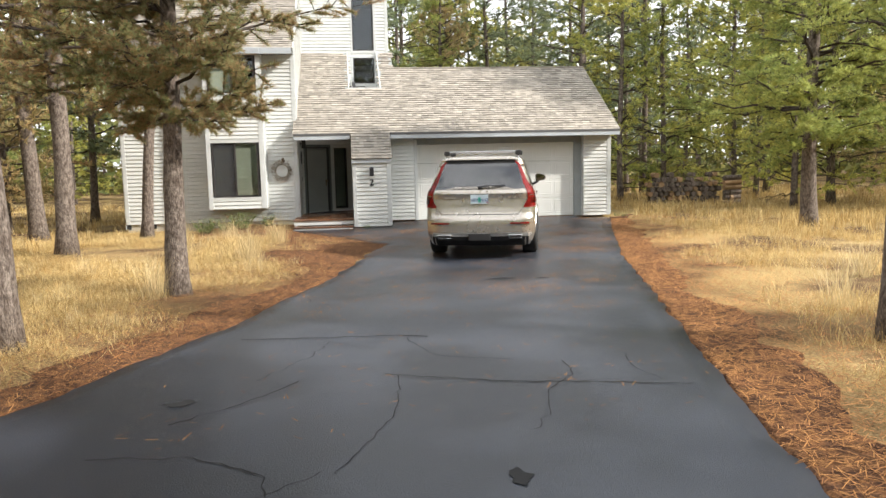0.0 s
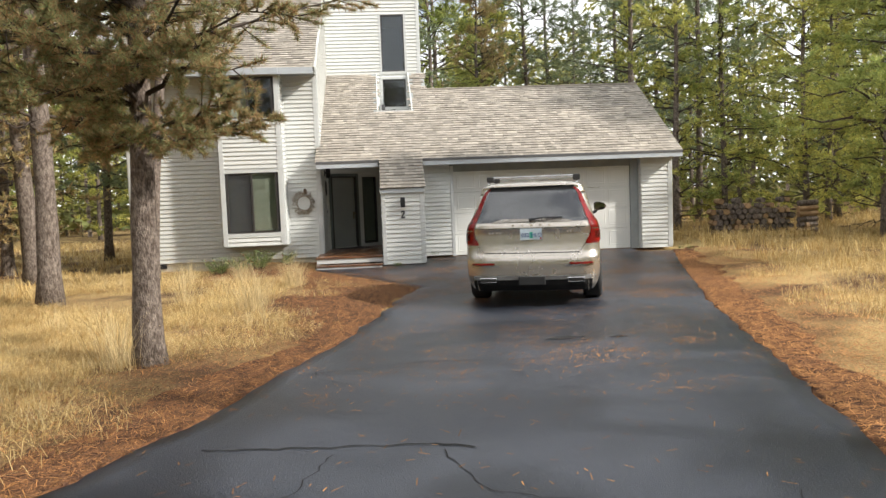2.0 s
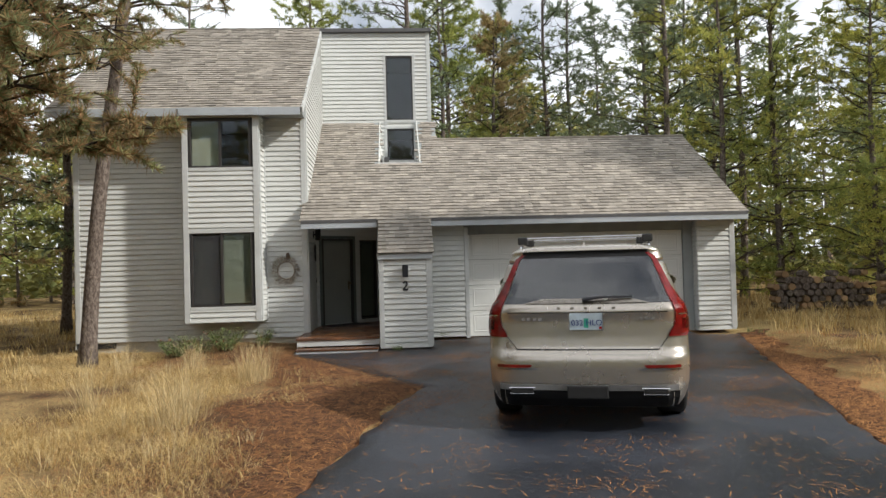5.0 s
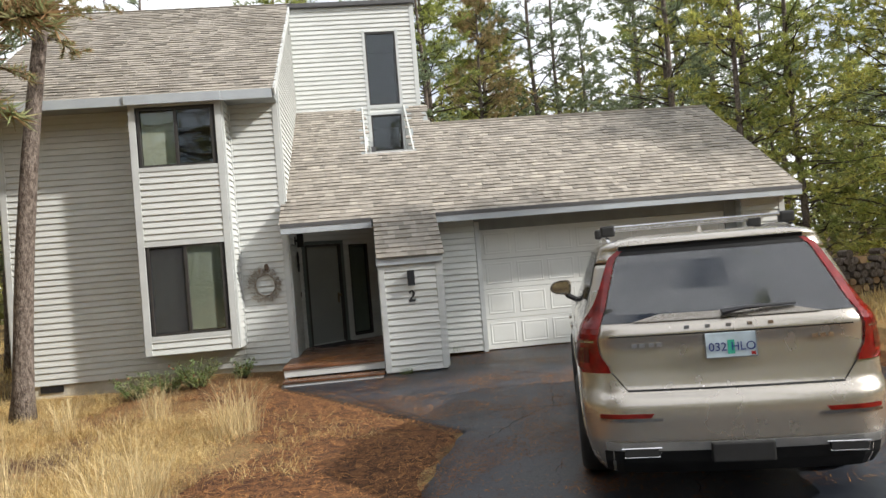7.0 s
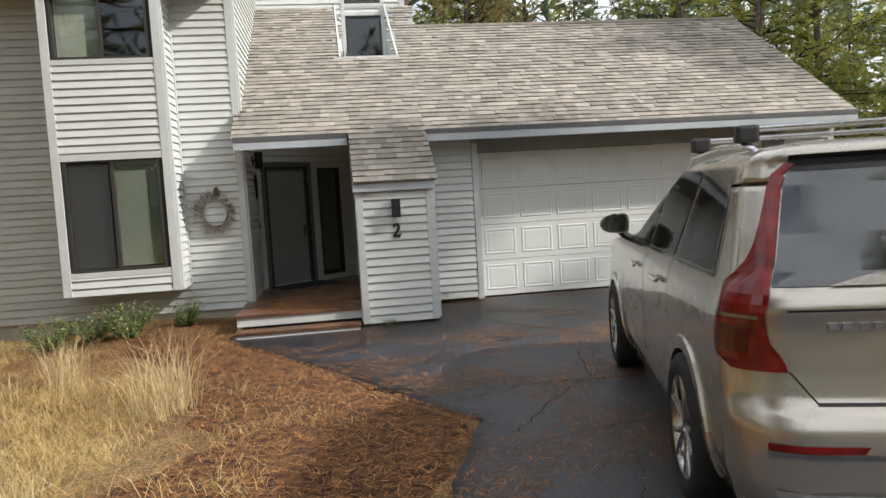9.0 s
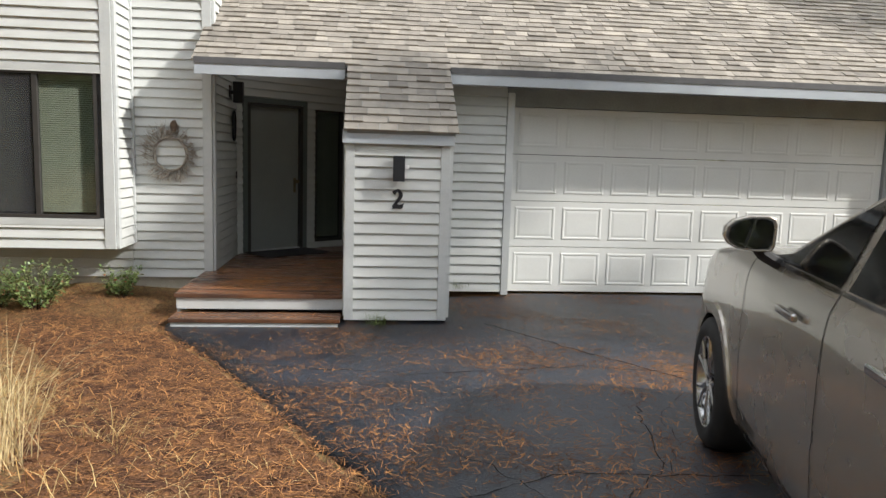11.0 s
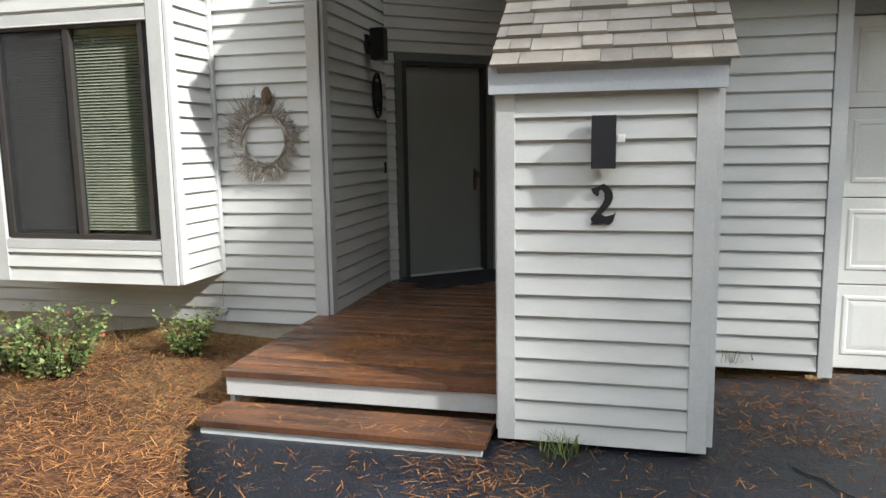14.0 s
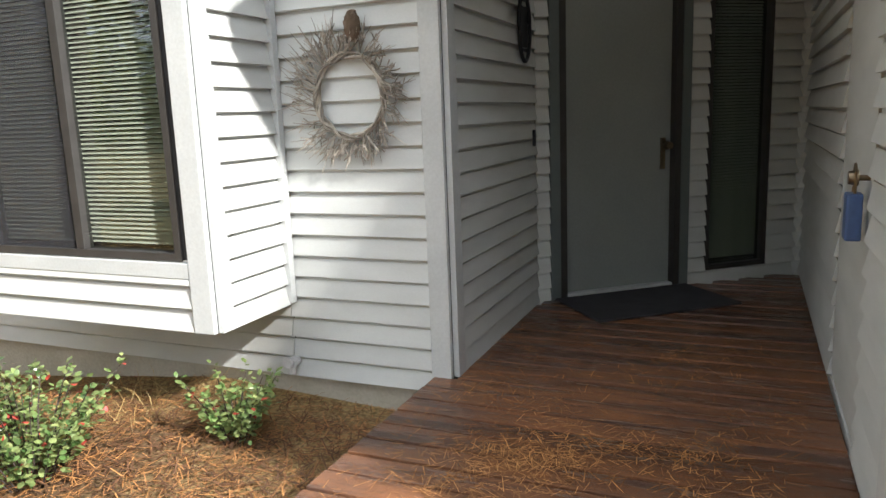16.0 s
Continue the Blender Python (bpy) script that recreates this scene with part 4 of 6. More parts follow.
def crack(pts, w, seed):
    r = random.Random(seed)
    bm = bmesh.new()
    q = []
    for (x0, y0), (x1, y1) in zip(pts, pts[1:]):
        n = max(int(math.hypot(x1 - x0, y1 - y0) / 0.07), 2)
        for i in range(n):
            t = i / n
            q.append((x0 + (x1 - x0) * t + r.uniform(-1, 1) * 0.022, y0 + (y1 - y0) * t + r.uniform(-1, 1) * 0.022))
    prev = None
    for i, (x, y) in enumerate(q):
        j = min(i + 1, len(q) - 1)
        d = Vector((q[j][0] - q[max(i - 1, 0)][0], q[j][1] - q[max(i - 1, 0)][1]))
        d = Vector((-d.y, d.x)).normalized() * w * r.uniform(0.3, 1.1)
        z = ground_z(x, y) + 0.0055
        cur = [bm.verts.new((x - d.x, y - d.y, z)), bm.verts.new((x + d.x, y + d.y, z))]
        if prev:
            bm.faces.new((prev[0], prev[1], cur[1], cur[0]))
        prev = cur
    ob = part("pavement_crack", bm, M_CRACK)
    return tagged(ob, "thin dark crack winding across the asphalt", kind="structure")


CRACKS = [([(-0.65, 8.0), (0.1, 7.9), (0.9, 7.85), (1.3, 7.7)], 0.014), ([(0.75, 6.5), (1.6, 6.15), (2.6, 5.9), (3.1, 5.75)], 0.012), ([(0.35, 4.6), (0.75, 5.5), (0.85, 6.5)], 0.005), ([(-0.75, 5.6), (-0.3, 6.0), (0.1, 6.5)], 0.008),
          ([(-1.1, 5.1), (-0.5, 5.0), (-0.05, 4.7), (0.0, 4.3)], 0.009), ([(-0.3, 6.5), (0.1, 7.2), (0.3, 7.8)], 0.006), ([(1.0, 7.7), (1.2, 7.0), (1.9, 6.7)], 0.006),
          ([(-0.2, 10.0), (1.0, 10.3), (2.2, 10.15), (3.1, 10.4)], 0.006), ([(1.2, 17.2), (1.9, 17.5), (3.2, 17.4), (4.5, 17.7)], 0.007), ([(1.5, 16.3), (1.9, 16.9), (2.5, 17.6), (2.7, 18.6)], 0.007),
          ([(2.0, 20.9), (3.0, 19.6), (3.7, 18.6), (3.9, 17.4)], 0.010), ([(-0.3, 19.6), (1.2, 19.3), (2.6, 19.5), (4.0, 19.2)], 0.006)]
for i, (p, w_) in enumerate(CRACKS):
    crack([(x + 0.08, y + (0.35 if y < 14 else 0.0)) for x, y in p], w_ * 0.9, i)

rngc = random.Random(90)
for i in range(26):
    x, y = rngc.uniform(-0.6, 4.2), rngc.uniform(3.5, 20)
    if not on_drive(x, y, -0.3):
        continue
    a = rngc.uniform(0, 6.28)
    p = [(x, y)]
    for k in range(rngc.choice((2, 3, 4))):
        a += rngc.uniform(-0.7, 0.7)
        x, y = x + math.cos(a) * 0.45, y + math.sin(a) * 0.45
        if on_drive(x, y, -0.1):
            p.append((x, y))
    if len(p) > 1:
        crack(p, rngc.uniform(0.002, 0.005), 200 + i)
# flat dark patches on the asphalt; the two near y 11.4 stand for dips
for x, y, rx, ry in ((1.44, 4.76, 0.06, 0.09), (2.75, 11.45, 0.20, 0.07), (3.35, 11.35, 0.10, 0.05), (-0.7, 6.4, 0.10, 0.07)):
    bm = bmesh.new()
    vs = [bm.verts.new((x + rx * (1 + 0.3 * math.sin(3 * t + x) + 0.15 * math.sin(7 * t)) * math.cos(t), y + ry * (1 + 0.3 * math.sin(2 * t + y) + 0.15 * math.cos(5 * t)) * math.sin(t), ground_z(x, y) + 0.006)) for t in (2 * math.pi * i / 28 for i in range(28))]
    bm.faces.new(vs)
    tagged(part("oil_stain", bm, M_CRACK), "small dark spot in the asphalt", kind="structure")

# ---- car ----
CARM = Matrix.Translation((3.13, 14.76, ground_z(3, 14.4) - 0.005)) @ Matrix.Rotation(radians(-15.0), 4, "Z") @ Matrix.Diagonal((1.02, 1, 1.02, 1))
M_PAINT = mat("champagne_paint", (0.45, 0.415, 0.365), 0.27, (0.43, 0.395, 0.345), 3, 0.3, metal=0.75, coat=0.8, fine=0.02, rough_var=0.03)
M_RUBBER = mat("tyre_rubber", (0.018, 0.018, 0.019), 0.8)
M_PLASTIC = mat("dark_plastic", (0.02, 0.02, 0.021), 0.55)
M_CHROME = mat("chrome", (0.75, 0.75, 0.75), 0.12, metal=1.0, fine=0.0, rough_var=0.03)
M_ALLOY = mat("alloy", (0.55, 0.55, 0.56), 0.25, metal=1.0, fine=0.0)
M_CARGLASS = mat("car_glass", (0.012, 0.014, 0.017), 0.04, coat=1.0, fine=0.0, rough_var=0.01, spec=0.8)
M_MIRROR = mat("mirror_face", (0.28, 0.30, 0.33), 0.03, metal=1.0, fine=0.0, rough_var=0.0)
M_SKID = mat("silver_bumper_paint", (0.58, 0.58, 0.58), 0.4, metal=0.25, fine=0.02)
M_REDGLOW = mat("lamp_chamber_red", (0.16, 0.006, 0.006), 0.15, coat=1.0, fine=0.0)
M_REARGLASS = mat("rear_glass", (0.012, 0.014, 0.017), 0.04, coat=1.0, fine=0.0, rough_var=0.01, spec=0.8)
M_REARGLASS.node_tree.nodes["Principled BSDF"].inputs["Coat IOR"].default_value = 2.3
M_RED = mat("tail_lamp_red", (0.36, 0.012, 0.010), 0.12, (0.22, 0.008, 0.008), 12, 0.6, coat=1.0, fine=0.0, rough_var=0.03)
M_PLATE = mat("plate_white", (0.55, 0.66, 0.74), 0.4, fine=0.0)
M_INK = mat("plate_ink", (0.02, 0.04, 0.22), 0.5)
M_GREEN = mat("plate_green", (0.05, 0.42, 0.30), 0.5)
CZ = [0.22, 0.30, 0.42, 0.56, 0.64, 0.70, 0.80, 0.94, 1.03, 1.08, 1.13, 1.30, 1.50, 1.60, 1.645, 1.69, 1.72, 1.735]
CW = [0.86, 0.92, 0.955, 0.965, 0.966, 0.966, 0.966, 0.962, 0.948, 0.925, 0.900, 0.850, 0.790, 0.760, 0.742, 0.69, 0.59, 0.45]
CR = [-0.98, -1.05, -1.09, -1.095, -1.085, -1.01, -0.99, -0.975, -0.990, -0.962, -0.91, -0.80, -0.66, -0.60, -0.620, -0.60, -0.48, -0.30]
CF = [3.72, 3.80, 3.85, 3.86, 3.86, 3.85, 3.82, 3.74, 3.60, 3.15, 2.42, 2.05, 1.58, 1.30, 1.14, 0.90, 0.60, 0.30]
CC = [0.22, 0.28, 0.30, 0.30, 0.28, 0.26, 0.26, 0.26, 0.25, 0.24, 0.23, 0.20, 0.17, 0.15, 0.16, 0.2, 0.2, 0.15]


def lift(z):
    return float(np.interp(z, (0, 0.22, 0.42, 0.64, 0.80, 0.94, 1.13, 1.60, 1.735), (0, 0.235, 0.455, 0.715, 0.90, 1.055, 1.25, 1.70, 1.80)))


def plan(z):
    w, yr, yf, r = (float(np.interp(z, CZ, c)) for c in (CW, CR, CF, CC))
    bow = 0.055
    p = [(x, yr + bow * (x / w) ** 2) for x in np.linspace(0, w - r, 10)]
    y0 = p[-1][1]
    p += [(w - r + r * math.sin(t), y0 + r * 0.9 * (1 - math.cos(t))) for t in np.linspace(0, math.pi / 2, 9)[1:]]
    ys_ = y0 + r * 0.9
    rf = min(0.75, w * 0.85)
    dep = min(0.45, (yf - ys_) * 0.4)
    p += [(w - 0.012 * ((t - 0.5) * 2) ** 2 + 0.0, ys_ + (yf - dep - ys_) * t) for t in np.linspace(0, 1, 40)[1:]]
    w2 = p[-1][0]
    p += [(w2 - rf * (1 - math.cos(t)), yf - dep + dep * math.sin(t)) for t in np.linspace(0, math.pi / 2, 9)[1:]]
    p += [(x, yf) for x in np.linspace(w2 - rf, 0, 6)[1:]]
    p = np.array(p)
    s = np.concatenate([[0], np.cumsum(np.hypot(*np.diff(p, axis=0).T))])
    return p, s


def surf(s, z, off=0.0):
    p, a = plan(z)
    x, y = np.interp(abs(s), a, p[:, 0]), np.interp(abs(s), a, p[:, 1])
    x1, y1 = np.interp(abs(s) + 0.02, a, p[:, 0]), np.interp(abs(s) + 0.02, a, p[:, 1])
    x0, y0 = np.interp(abs(s) - 0.02, a, p[:, 0]), np.interp(abs(s) - 0.02, a, p[:, 1])
    n = Vector((y1 - y0, -(x1 - x0), 0))
    n = n.normalized() if n.length > 1e-6 else Vector((0, -1, 0))
    k = 1 if s >= 0 else -1
    return Vector((k * (x + n.x * off), y + n.y * off, lift(z) + off * (0.5 if z > 1.05 else 0)))


def patch(name, material, parent, z0, z1, f0, f1, off=0.004, nz=10, ns=14, label="", side=1, smooth=True):
    """A piece of the car's skin between two edges f0(z), f1(z), counted along the skin from the middle of the tail."""
    bm = bmesh.new()
    g = [[bm.verts.new(surf(side * (f0(z) + (f1(z) - f0(z)) * j / ns), z, off)) for j in range(ns + 1)] for z in np.linspace(z0, z1, nz + 1)]
    for a, b in zip(g, g[1:]):
        for j in range(ns):
            bm.faces.new((a[j], a[j + 1], b[j + 1], b[j]) if side > 0 else (a[j + 1], a[j], b[j], b[j + 1]))
    bmesh.ops.solidify(bm, geom=bm.faces[:], thickness=0.003)
    return part(name, bm, material, parent, label, smooth=False)


def tab(*pairs):
    zs_, vs_ = zip(*pairs)
    return lambda z: float(np.interp(z, zs_, vs_))


car = thing("car", CARM, "champagne metallic large estate car parked on the asphalt driveway", "car")
zz = np.concatenate([np.linspace(0.22, 1.0, 32), np.linspace(1.02, 1.735, 32)])
WB, WR = 2.984, 0.385
bm = bmesh.new()
rings = []
for z in zz:
    p, s = plan(z)
    t = np.concatenate([np.linspace(0, 1.2, 16)[:-1], np.linspace(1.2, s[-1] - 1.2, 60)[:-1], np.linspace(s[-1] - 1.2, s[-1], 12)]) if s[-1] > 3.4 else np.linspace(0, s[-1], 86)
    X, Y = np.interp(t, s, p[:, 0]), np.interp(t, s, p[:, 1])
    h = [(x, y, lift(z)) for x, y in zip(X, Y)] + [(-x, y, lift(z)) for x, y in zip(X[::-1][1:-1], Y[::-1][1:-1])]
    rings.append([bm.verts.new(q) for q in h])
nr = len(rings[0])
for a, b in zip(rings, rings[1:]):
    for i in range(nr):
        j = (i + 1) % nr
        c_ = (a[i].co + a[j].co + b[j].co + b[i].co) / 4
        if abs(c_.x) > 0.80 and any(math.hypot(c_.y - yy, c_.z - WR) < WR + 0.045 for yy in (0, WB)):
            continue
        bm.faces.new((a[i], a[j], b[j], b[i]))
bm.faces.new(rings[-1])
bm.faces.new(rings[0][::-1])
bmesh.ops.recalc_face_normals(bm, faces=bm.faces)
part("body", bm, M_PAINT, car, "champagne metallic bodywork", smooth=True)
bm = boxbm(-0.80, 0.80, -0.55, 3.5, 0.2, 0.95)
part("wheel_well", bm, M_PLASTIC, car, "dark inner wheel wells")
gl = tab((1.10, 0.80), (1.2, 0.755), (1.5, 0.66), (1.57, 0.63), (1.60, 0.58))
patch("rear_window", M_REARGLASS, car, 1.10, 1.60, lambda z: -gl(z), gl, ns=20, label="dark tinted rear window")
patch("spoiler_underside", M_PLASTIC, car, 1.560, 1.640, lambda z: -0.62, lambda z: 0.62, off=0.006, nz=3, label="black underside of the roof spoiler")
patch("glass_lip", M_PAINT, car, 1.098, 1.140, lambda z: -0.60 + (z - 1.098) * 4.5, lambda z: 0.60 - (z - 1.098) * 4.5, off=0.010, nz=5, ns=20, label="champagne hump under the rear window")
patch("tailgate_seam", M_PLASTIC, car, 0.692, 0.702, lambda z: -0.67, lambda z: 0.67, off=0.003, nz=2, label="dark seam under the tailgate")
# thin dark strip painted as the shadow below the tailgate ledge
patch("tailgate_ridge", M_PLASTIC, car, 1.012, 1.020, lambda z: -0.76, lambda z: 0.76, off=0.003, nz=2, label="shadow line across the tailgate, drawn as a dark strip")
patch("skid_plate", M_SKID, car, 0.372, 0.425, lambda z: -0.84, lambda z: 0.84, off=0.012, label="silver bumper skid plate")
patch("lower_bumper", M_PLASTIC, car, 0.222, 0.368, lambda z: -0.86, lambda z: 0.86, off=0.006, label="black lower bumper")
part("tow_cover", boxbm(-0.19, 0.19, -1.13, -1.05, 0.33, 0.455, bevel=0.012), M_PLASTIC, car, "black tow hitch cover")
for sd in (-1, 1):
    tl = patch("tail_light", M_RED, car, 0.80, 1.10, tab((0.80, 0.765), (0.84, 0.775), (0.90, 0.825), (1.0, 0.84), (1.10, 0.805)), tab((0.80, 0.98), (0.83, 1.08), (0.88, 1.11), (1.04, 1.12), (1.10, 1.07)), off=0.012, side=sd, label="red tail light wrapping the corner")
    patch("upper_lamp", M_RED, tl, 1.10, 1.60, lambda z: gl(z) + 0.006, lambda z: gl(z) + float(np.interp(z, (1.1, 1.14, 1.22, 1.35, 1.6), (0.27, 0.16, 0.10, 0.075, 0.05))), off=0.010, side=sd, label="slim red light rising beside the rear window")
    patch("light_bar", M_ALLOY, tl, 0.985, 0.998, lambda z: 0.86, lambda z: 1.08, off=0.0165, nz=2, side=sd, label="pale band across the light")
    patch("tailgate_side_seam", M_PLASTIC, car, 0.70, 0.80, lambda z: 0.665 + (z - 0.70) * 0.9, lambda z: 0.673 + (z - 0.70) * 0.9, off=0.003, nz=6, ns=1, side=sd, label="dark seam at the tailgate's side")
    patch("lamp_core", M_REDGLOW, tl, 0.86, 0.955, lambda z: 0.90, lambda z: 1.04, off=0.0155, side=sd, label="darker inner chamber of the tail light")
    rf = patch("reflector", M_RED, car, 0.557, 0.580, lambda z: 0.52 + (0.580 - z), lambda z: 0.87, off=0.006, nz=2, side=sd, label="slim red bumper reflector")
    patch("reflector_trim", M_CHROME, car, 0.537, 0.553, lambda z: 0.47, lambda z: 0.88, off=0.006, nz=2, side=sd, label="chrome trim under the reflector")
    ex = part("exhaust", tube(bmesh.new(), [(sd * 0.62 + a, -1.105 + 0.02 * abs(a + sd * 0) , b) for a, b in ((-0.11, 0.375), (0.11, 0.375), (0.125, 0.430), (-0.125, 0.430))], 0.0065, 6, True), M_CHROME, car, "chrome exhaust surround")
    part("opening", boxbm(sd * 0.62 - 0.105, sd * 0.62 + 0.105, -1.112, -1.03, 0.38, 0.425), M_PLASTIC, ex, "black exhaust opening")
    # side glass: front door, rear door, quarter
    def side_s(z, y):
        p, a = plan(z)
        k = slice(18, 57)
        return float(np.interp(y, p[k, 1], a[k]))
    for nm, ya0, ya1, yb0, yb1 in (("quarter_window", -0.42, -0.28, 0.38, 0.22), ("rear_side_window", 0.44, 0.28, 1.22, 1.12), ("front_side_window", 1.30, 1.20, 2.30, 1.35)):
        z0, z1 = 1.115, 1.590
        f0 = lambda z, a=ya0, b=ya1: side_s(z, a + (b - a) * (z - 1.115) / 0.475)
        f1 = lambda z, a=yb0, b=yb1: side_s(z, min(a + (b - a) * (z - 1.115) / 0.475, float(np.interp(z, (1.115, 1.590), (2.25, 1.32)))))
        patch(nm, M_CARGLASS, car, z0, z1, f0, f1, off=0.005, side=sd, label="dark tinted side window")
    patch("window_trim", M_CHROME, car, 1.095, 1.110, lambda z: side_s(z, -0.45), lambda z: side_s(z, 2.25), off=0.008, nz=2, ns=24, side=sd, label="bright strip under the side windows")
    patch("window_trim", M_CHROME, car, 1.595, 1.607, lambda z: side_s(z, -0.28), lambda z: side_s(z, 1.30), off=0.008, nz=2, ns=24, side=sd, label="bright strip over the side windows")
    patch("window_trim", M_CHROME, car, 1.11, 1.595, lambda z: side_s(z, -0.445 + 0.14 * (z - 1.115) / 0.475), lambda z: side_s(z, -0.425 + 0.14 * (z - 1.115) / 0.475), off=0.008, nz=8, ns=1, side=sd, label="bright strip behind the side windows")
    patch("sill_trim", M_ALLOY, car, 0.285, 0.315, lambda z: side_s(z, 0.5), lambda z: side_s(z, 2.5), off=0.010, nz=2, ns=20, side=sd, label="silver strip along the sill")
    for y in (0.42, 1.26, 2.36):
        patch("door_seam", M_PLASTIC, car, 0.36 if y > 0.5 else 0.80, 1.10, lambda z, y=y: side_s(z, y), lambda z, y=y: side_s(z, y + 0.007), off=0.0025, nz=12, ns=1, side=sd, label="thin dark door gap")
    for y in (0.62, 1.52):
        hp = surf(sd * side_s(0.96, y + 0.1), 0.96, 0.025)
        part("door_handle", boxbm(-0.012, 0.012, -0.11, 0.11, -0.016, 0.016, bevel=0.008), M_CHROME, car, "chrome-edged door handle", m=Matrix.Translation(hp))
    # arch lips
    for yy in (0, WB):
        bm = bmesh.new()
        pr = None
        for i in range(25):
            t = math.pi * (i / 24 * 1.12 - 0.06)
            ring = []
            for rr, ox in ((WR + 0.02, -0.03), (WR + 0.02, 0.012), (WR + 0.085, 0.012), (WR + 0.095, -0.004)):
                y_, z_ = yy + rr * math.cos(t), WR + rr * math.sin(t)
                wx = float(np.interp(max(z_, 0.3) * 0.93, CZ, CW)) - 0.004
                ring.append(bm.verts.new((sd * (wx + ox), y_, z_)))
            if pr:
                for k in range(3):
                    bm.faces.new((pr[k], pr[k + 1], ring[k + 1], ring[k]))
            pr = ring
        part("wheel_arch", bm, M_PAINT, car, "champagne wheel arch lip")
        # wheel
        wh = part("wheel", cyl(bmesh.new(), 0.07, 0.07, (0, 0, 0), (0.03, 0, 0), 24), M_ALLOY, car, "multi-spoke alloy wheel", m=Matrix.Translation((sd * 0.932, yy, WR)) @ Matrix.Rotation(0 if sd > 0 else math.pi, 4, "Z"))
        bm = bmesh.new()
        prof = [(0.05, 0.265), (0.065, 0.30), (0.06, 0.345), (0.035, 0.378), (0.0, WR), (-0.17, WR), (-0.21, 0.36), (-0.22, 0.28), (-0.20, 0.262)]
        rgs = [[bm.verts.new((a, r * math.cos(t), r * math.sin(t))) for t in (2 * math.pi * i / 40 for i in range(40))] for a, r in prof]
        for a, b in zip(rgs, rgs[1:]):
            for i in range(40):
                bm.faces.new((a[i], a[(i + 1) % 40], b[(i + 1) % 40], b[i]))
        part("tyre", bm, M_RUBBER, wh, "black rubber tyre", smooth=True)
        bm = bmesh.new()
        prof = [(0.052, 0.266), (0.045, 0.250), (-0.05, 0.238), (-0.18, 0.25)]
        rgs = [[bm.verts.new((a, r * math.cos(t), r * math.sin(t))) for t in (2 * math.pi * i / 40 for i in range(40))] for a, r in prof]
        for a, b in zip(rgs, rgs[1:]):
            for i in range(40):
                bm.faces.new((a[i], a[(i + 1) % 40], b[(i + 1) % 40], b[i]))
        part("rim", bm, M_ALLOY, wh, "bright alloy rim", smooth=True)
        for i in range(10):
            t = 2 * math.pi * (i // 2) / 5 + (0.16 if i % 2 else -0.16)
            t2 = 2 * math.pi * (i // 2) / 5 + (0.27 if i % 2 else -0.27)
            part("spoke", tube(bmesh.new(), [(0.02, 0.04 * math.cos(t), 0.04 * math.sin(t)), (0.035, 0.15 * math.cos(t), 0.15 * math.sin(t)), (0.042, 0.258 * math.cos(t2), 0.258 * math.sin(t2))], [0.022, 0.017, 0.014], 6), M_ALLOY, wh)
        part("brake_disc", cyl(bmesh.new(), 0.17, 0.17, (-0.06, 0, 0), (-0.05, 0, 0), 24), M_PLASTIC, wh)
    # mirror
    mi = thing("mirror", Matrix.Translation((sd * 1.05, 2.00, 1.35)))
    mi.parent = car
    outline = [(-0.098, -0.045), (-0.085, -0.068), (-0.02, -0.072), (0.06, -0.062), (0.098, -0.042), (0.118, -0.008), (0.112, 0.030), (0.08, 0.062), (0.02, 0.080), (-0.06, 0.084), (-0.092, 0.074), (-0.102, 0.045)]

    def loops(rows):
        m_ = bmesh.new()
        ring = [[m_.verts.new((sd * x * f, y, 0.006 + (z - 0.006) * f)) for x, z in outline] for y, f in rows]
        for r0, r1 in zip(ring, ring[1:]):
            for k in range(len(outline)):
                m_.faces.new((r0[k], r0[(k + 1) % len(outline)], r1[(k + 1) % len(outline)], r1[k]))
        m_.faces.new(ring[0])
        m_.faces.new(ring[-1][::-1])
        bmesh.ops.recalc_face_normals(m_, faces=m_.faces)
        return m_
    bm = loops(((-0.046, 0.90), (-0.056, 0.97), (-0.045, 1.02), (0.0, 1.0), (0.05, 0.86), (0.085, 0.60), (0.10, 0.3)))
    part("mirror_shell", bm, M_PAINT, mi, "champagne mirror shell", smooth=True)
    part("mirror_glass", loops(((-0.0585, 0.84), (-0.0465, 0.84))), M_MIRROR, mi, "mirror glass")
    part("mirror_foot", tube(bmesh.new(), [(-sd * 0.04, 0.02, -0.05), (-sd * 0.07, 0.02, -0.09), (-sd * 0.14, 0.02, -0.13)], [0.032, 0.030, 0.028], 8), M_PLASTIC, mi, "black mirror foot")
    # rails
    rl = tube(bmesh.new(), [(sd * 0.66, -0.34, 1.745), (sd * 0.665, -0.20, 1.795), (sd * 0.67, 0.3, 1.815), (sd * 0.66, 1.0, 1.795), (sd * 0.635, 1.25, 1.725)], 0.016, 8)
    part("roof_rail", rl, M_CHROME, car, "bright roof rail", smooth=True)
for y in (-0.12, 0.82):
    cb = thing("cross_bar", Matrix.Translation((0, y, 1.865)), "silver roof cross bar with black feet")
    cb.parent = car
    part("bar", boxbm(-0.62, 0.62, -0.035, 0.035, 0.0, 0.028, bevel=0.010), M_ALLOY, cb, "silver bar")
    for sx in (-1, 1):
        part("foot", boxbm(sx * 0.655 - 0.055, sx * 0.655 + 0.055, -0.04, 0.04, -0.05, 0.035, bevel=0.018), M_PLASTIC, cb, "black clamp foot")
fin = bmesh.new()
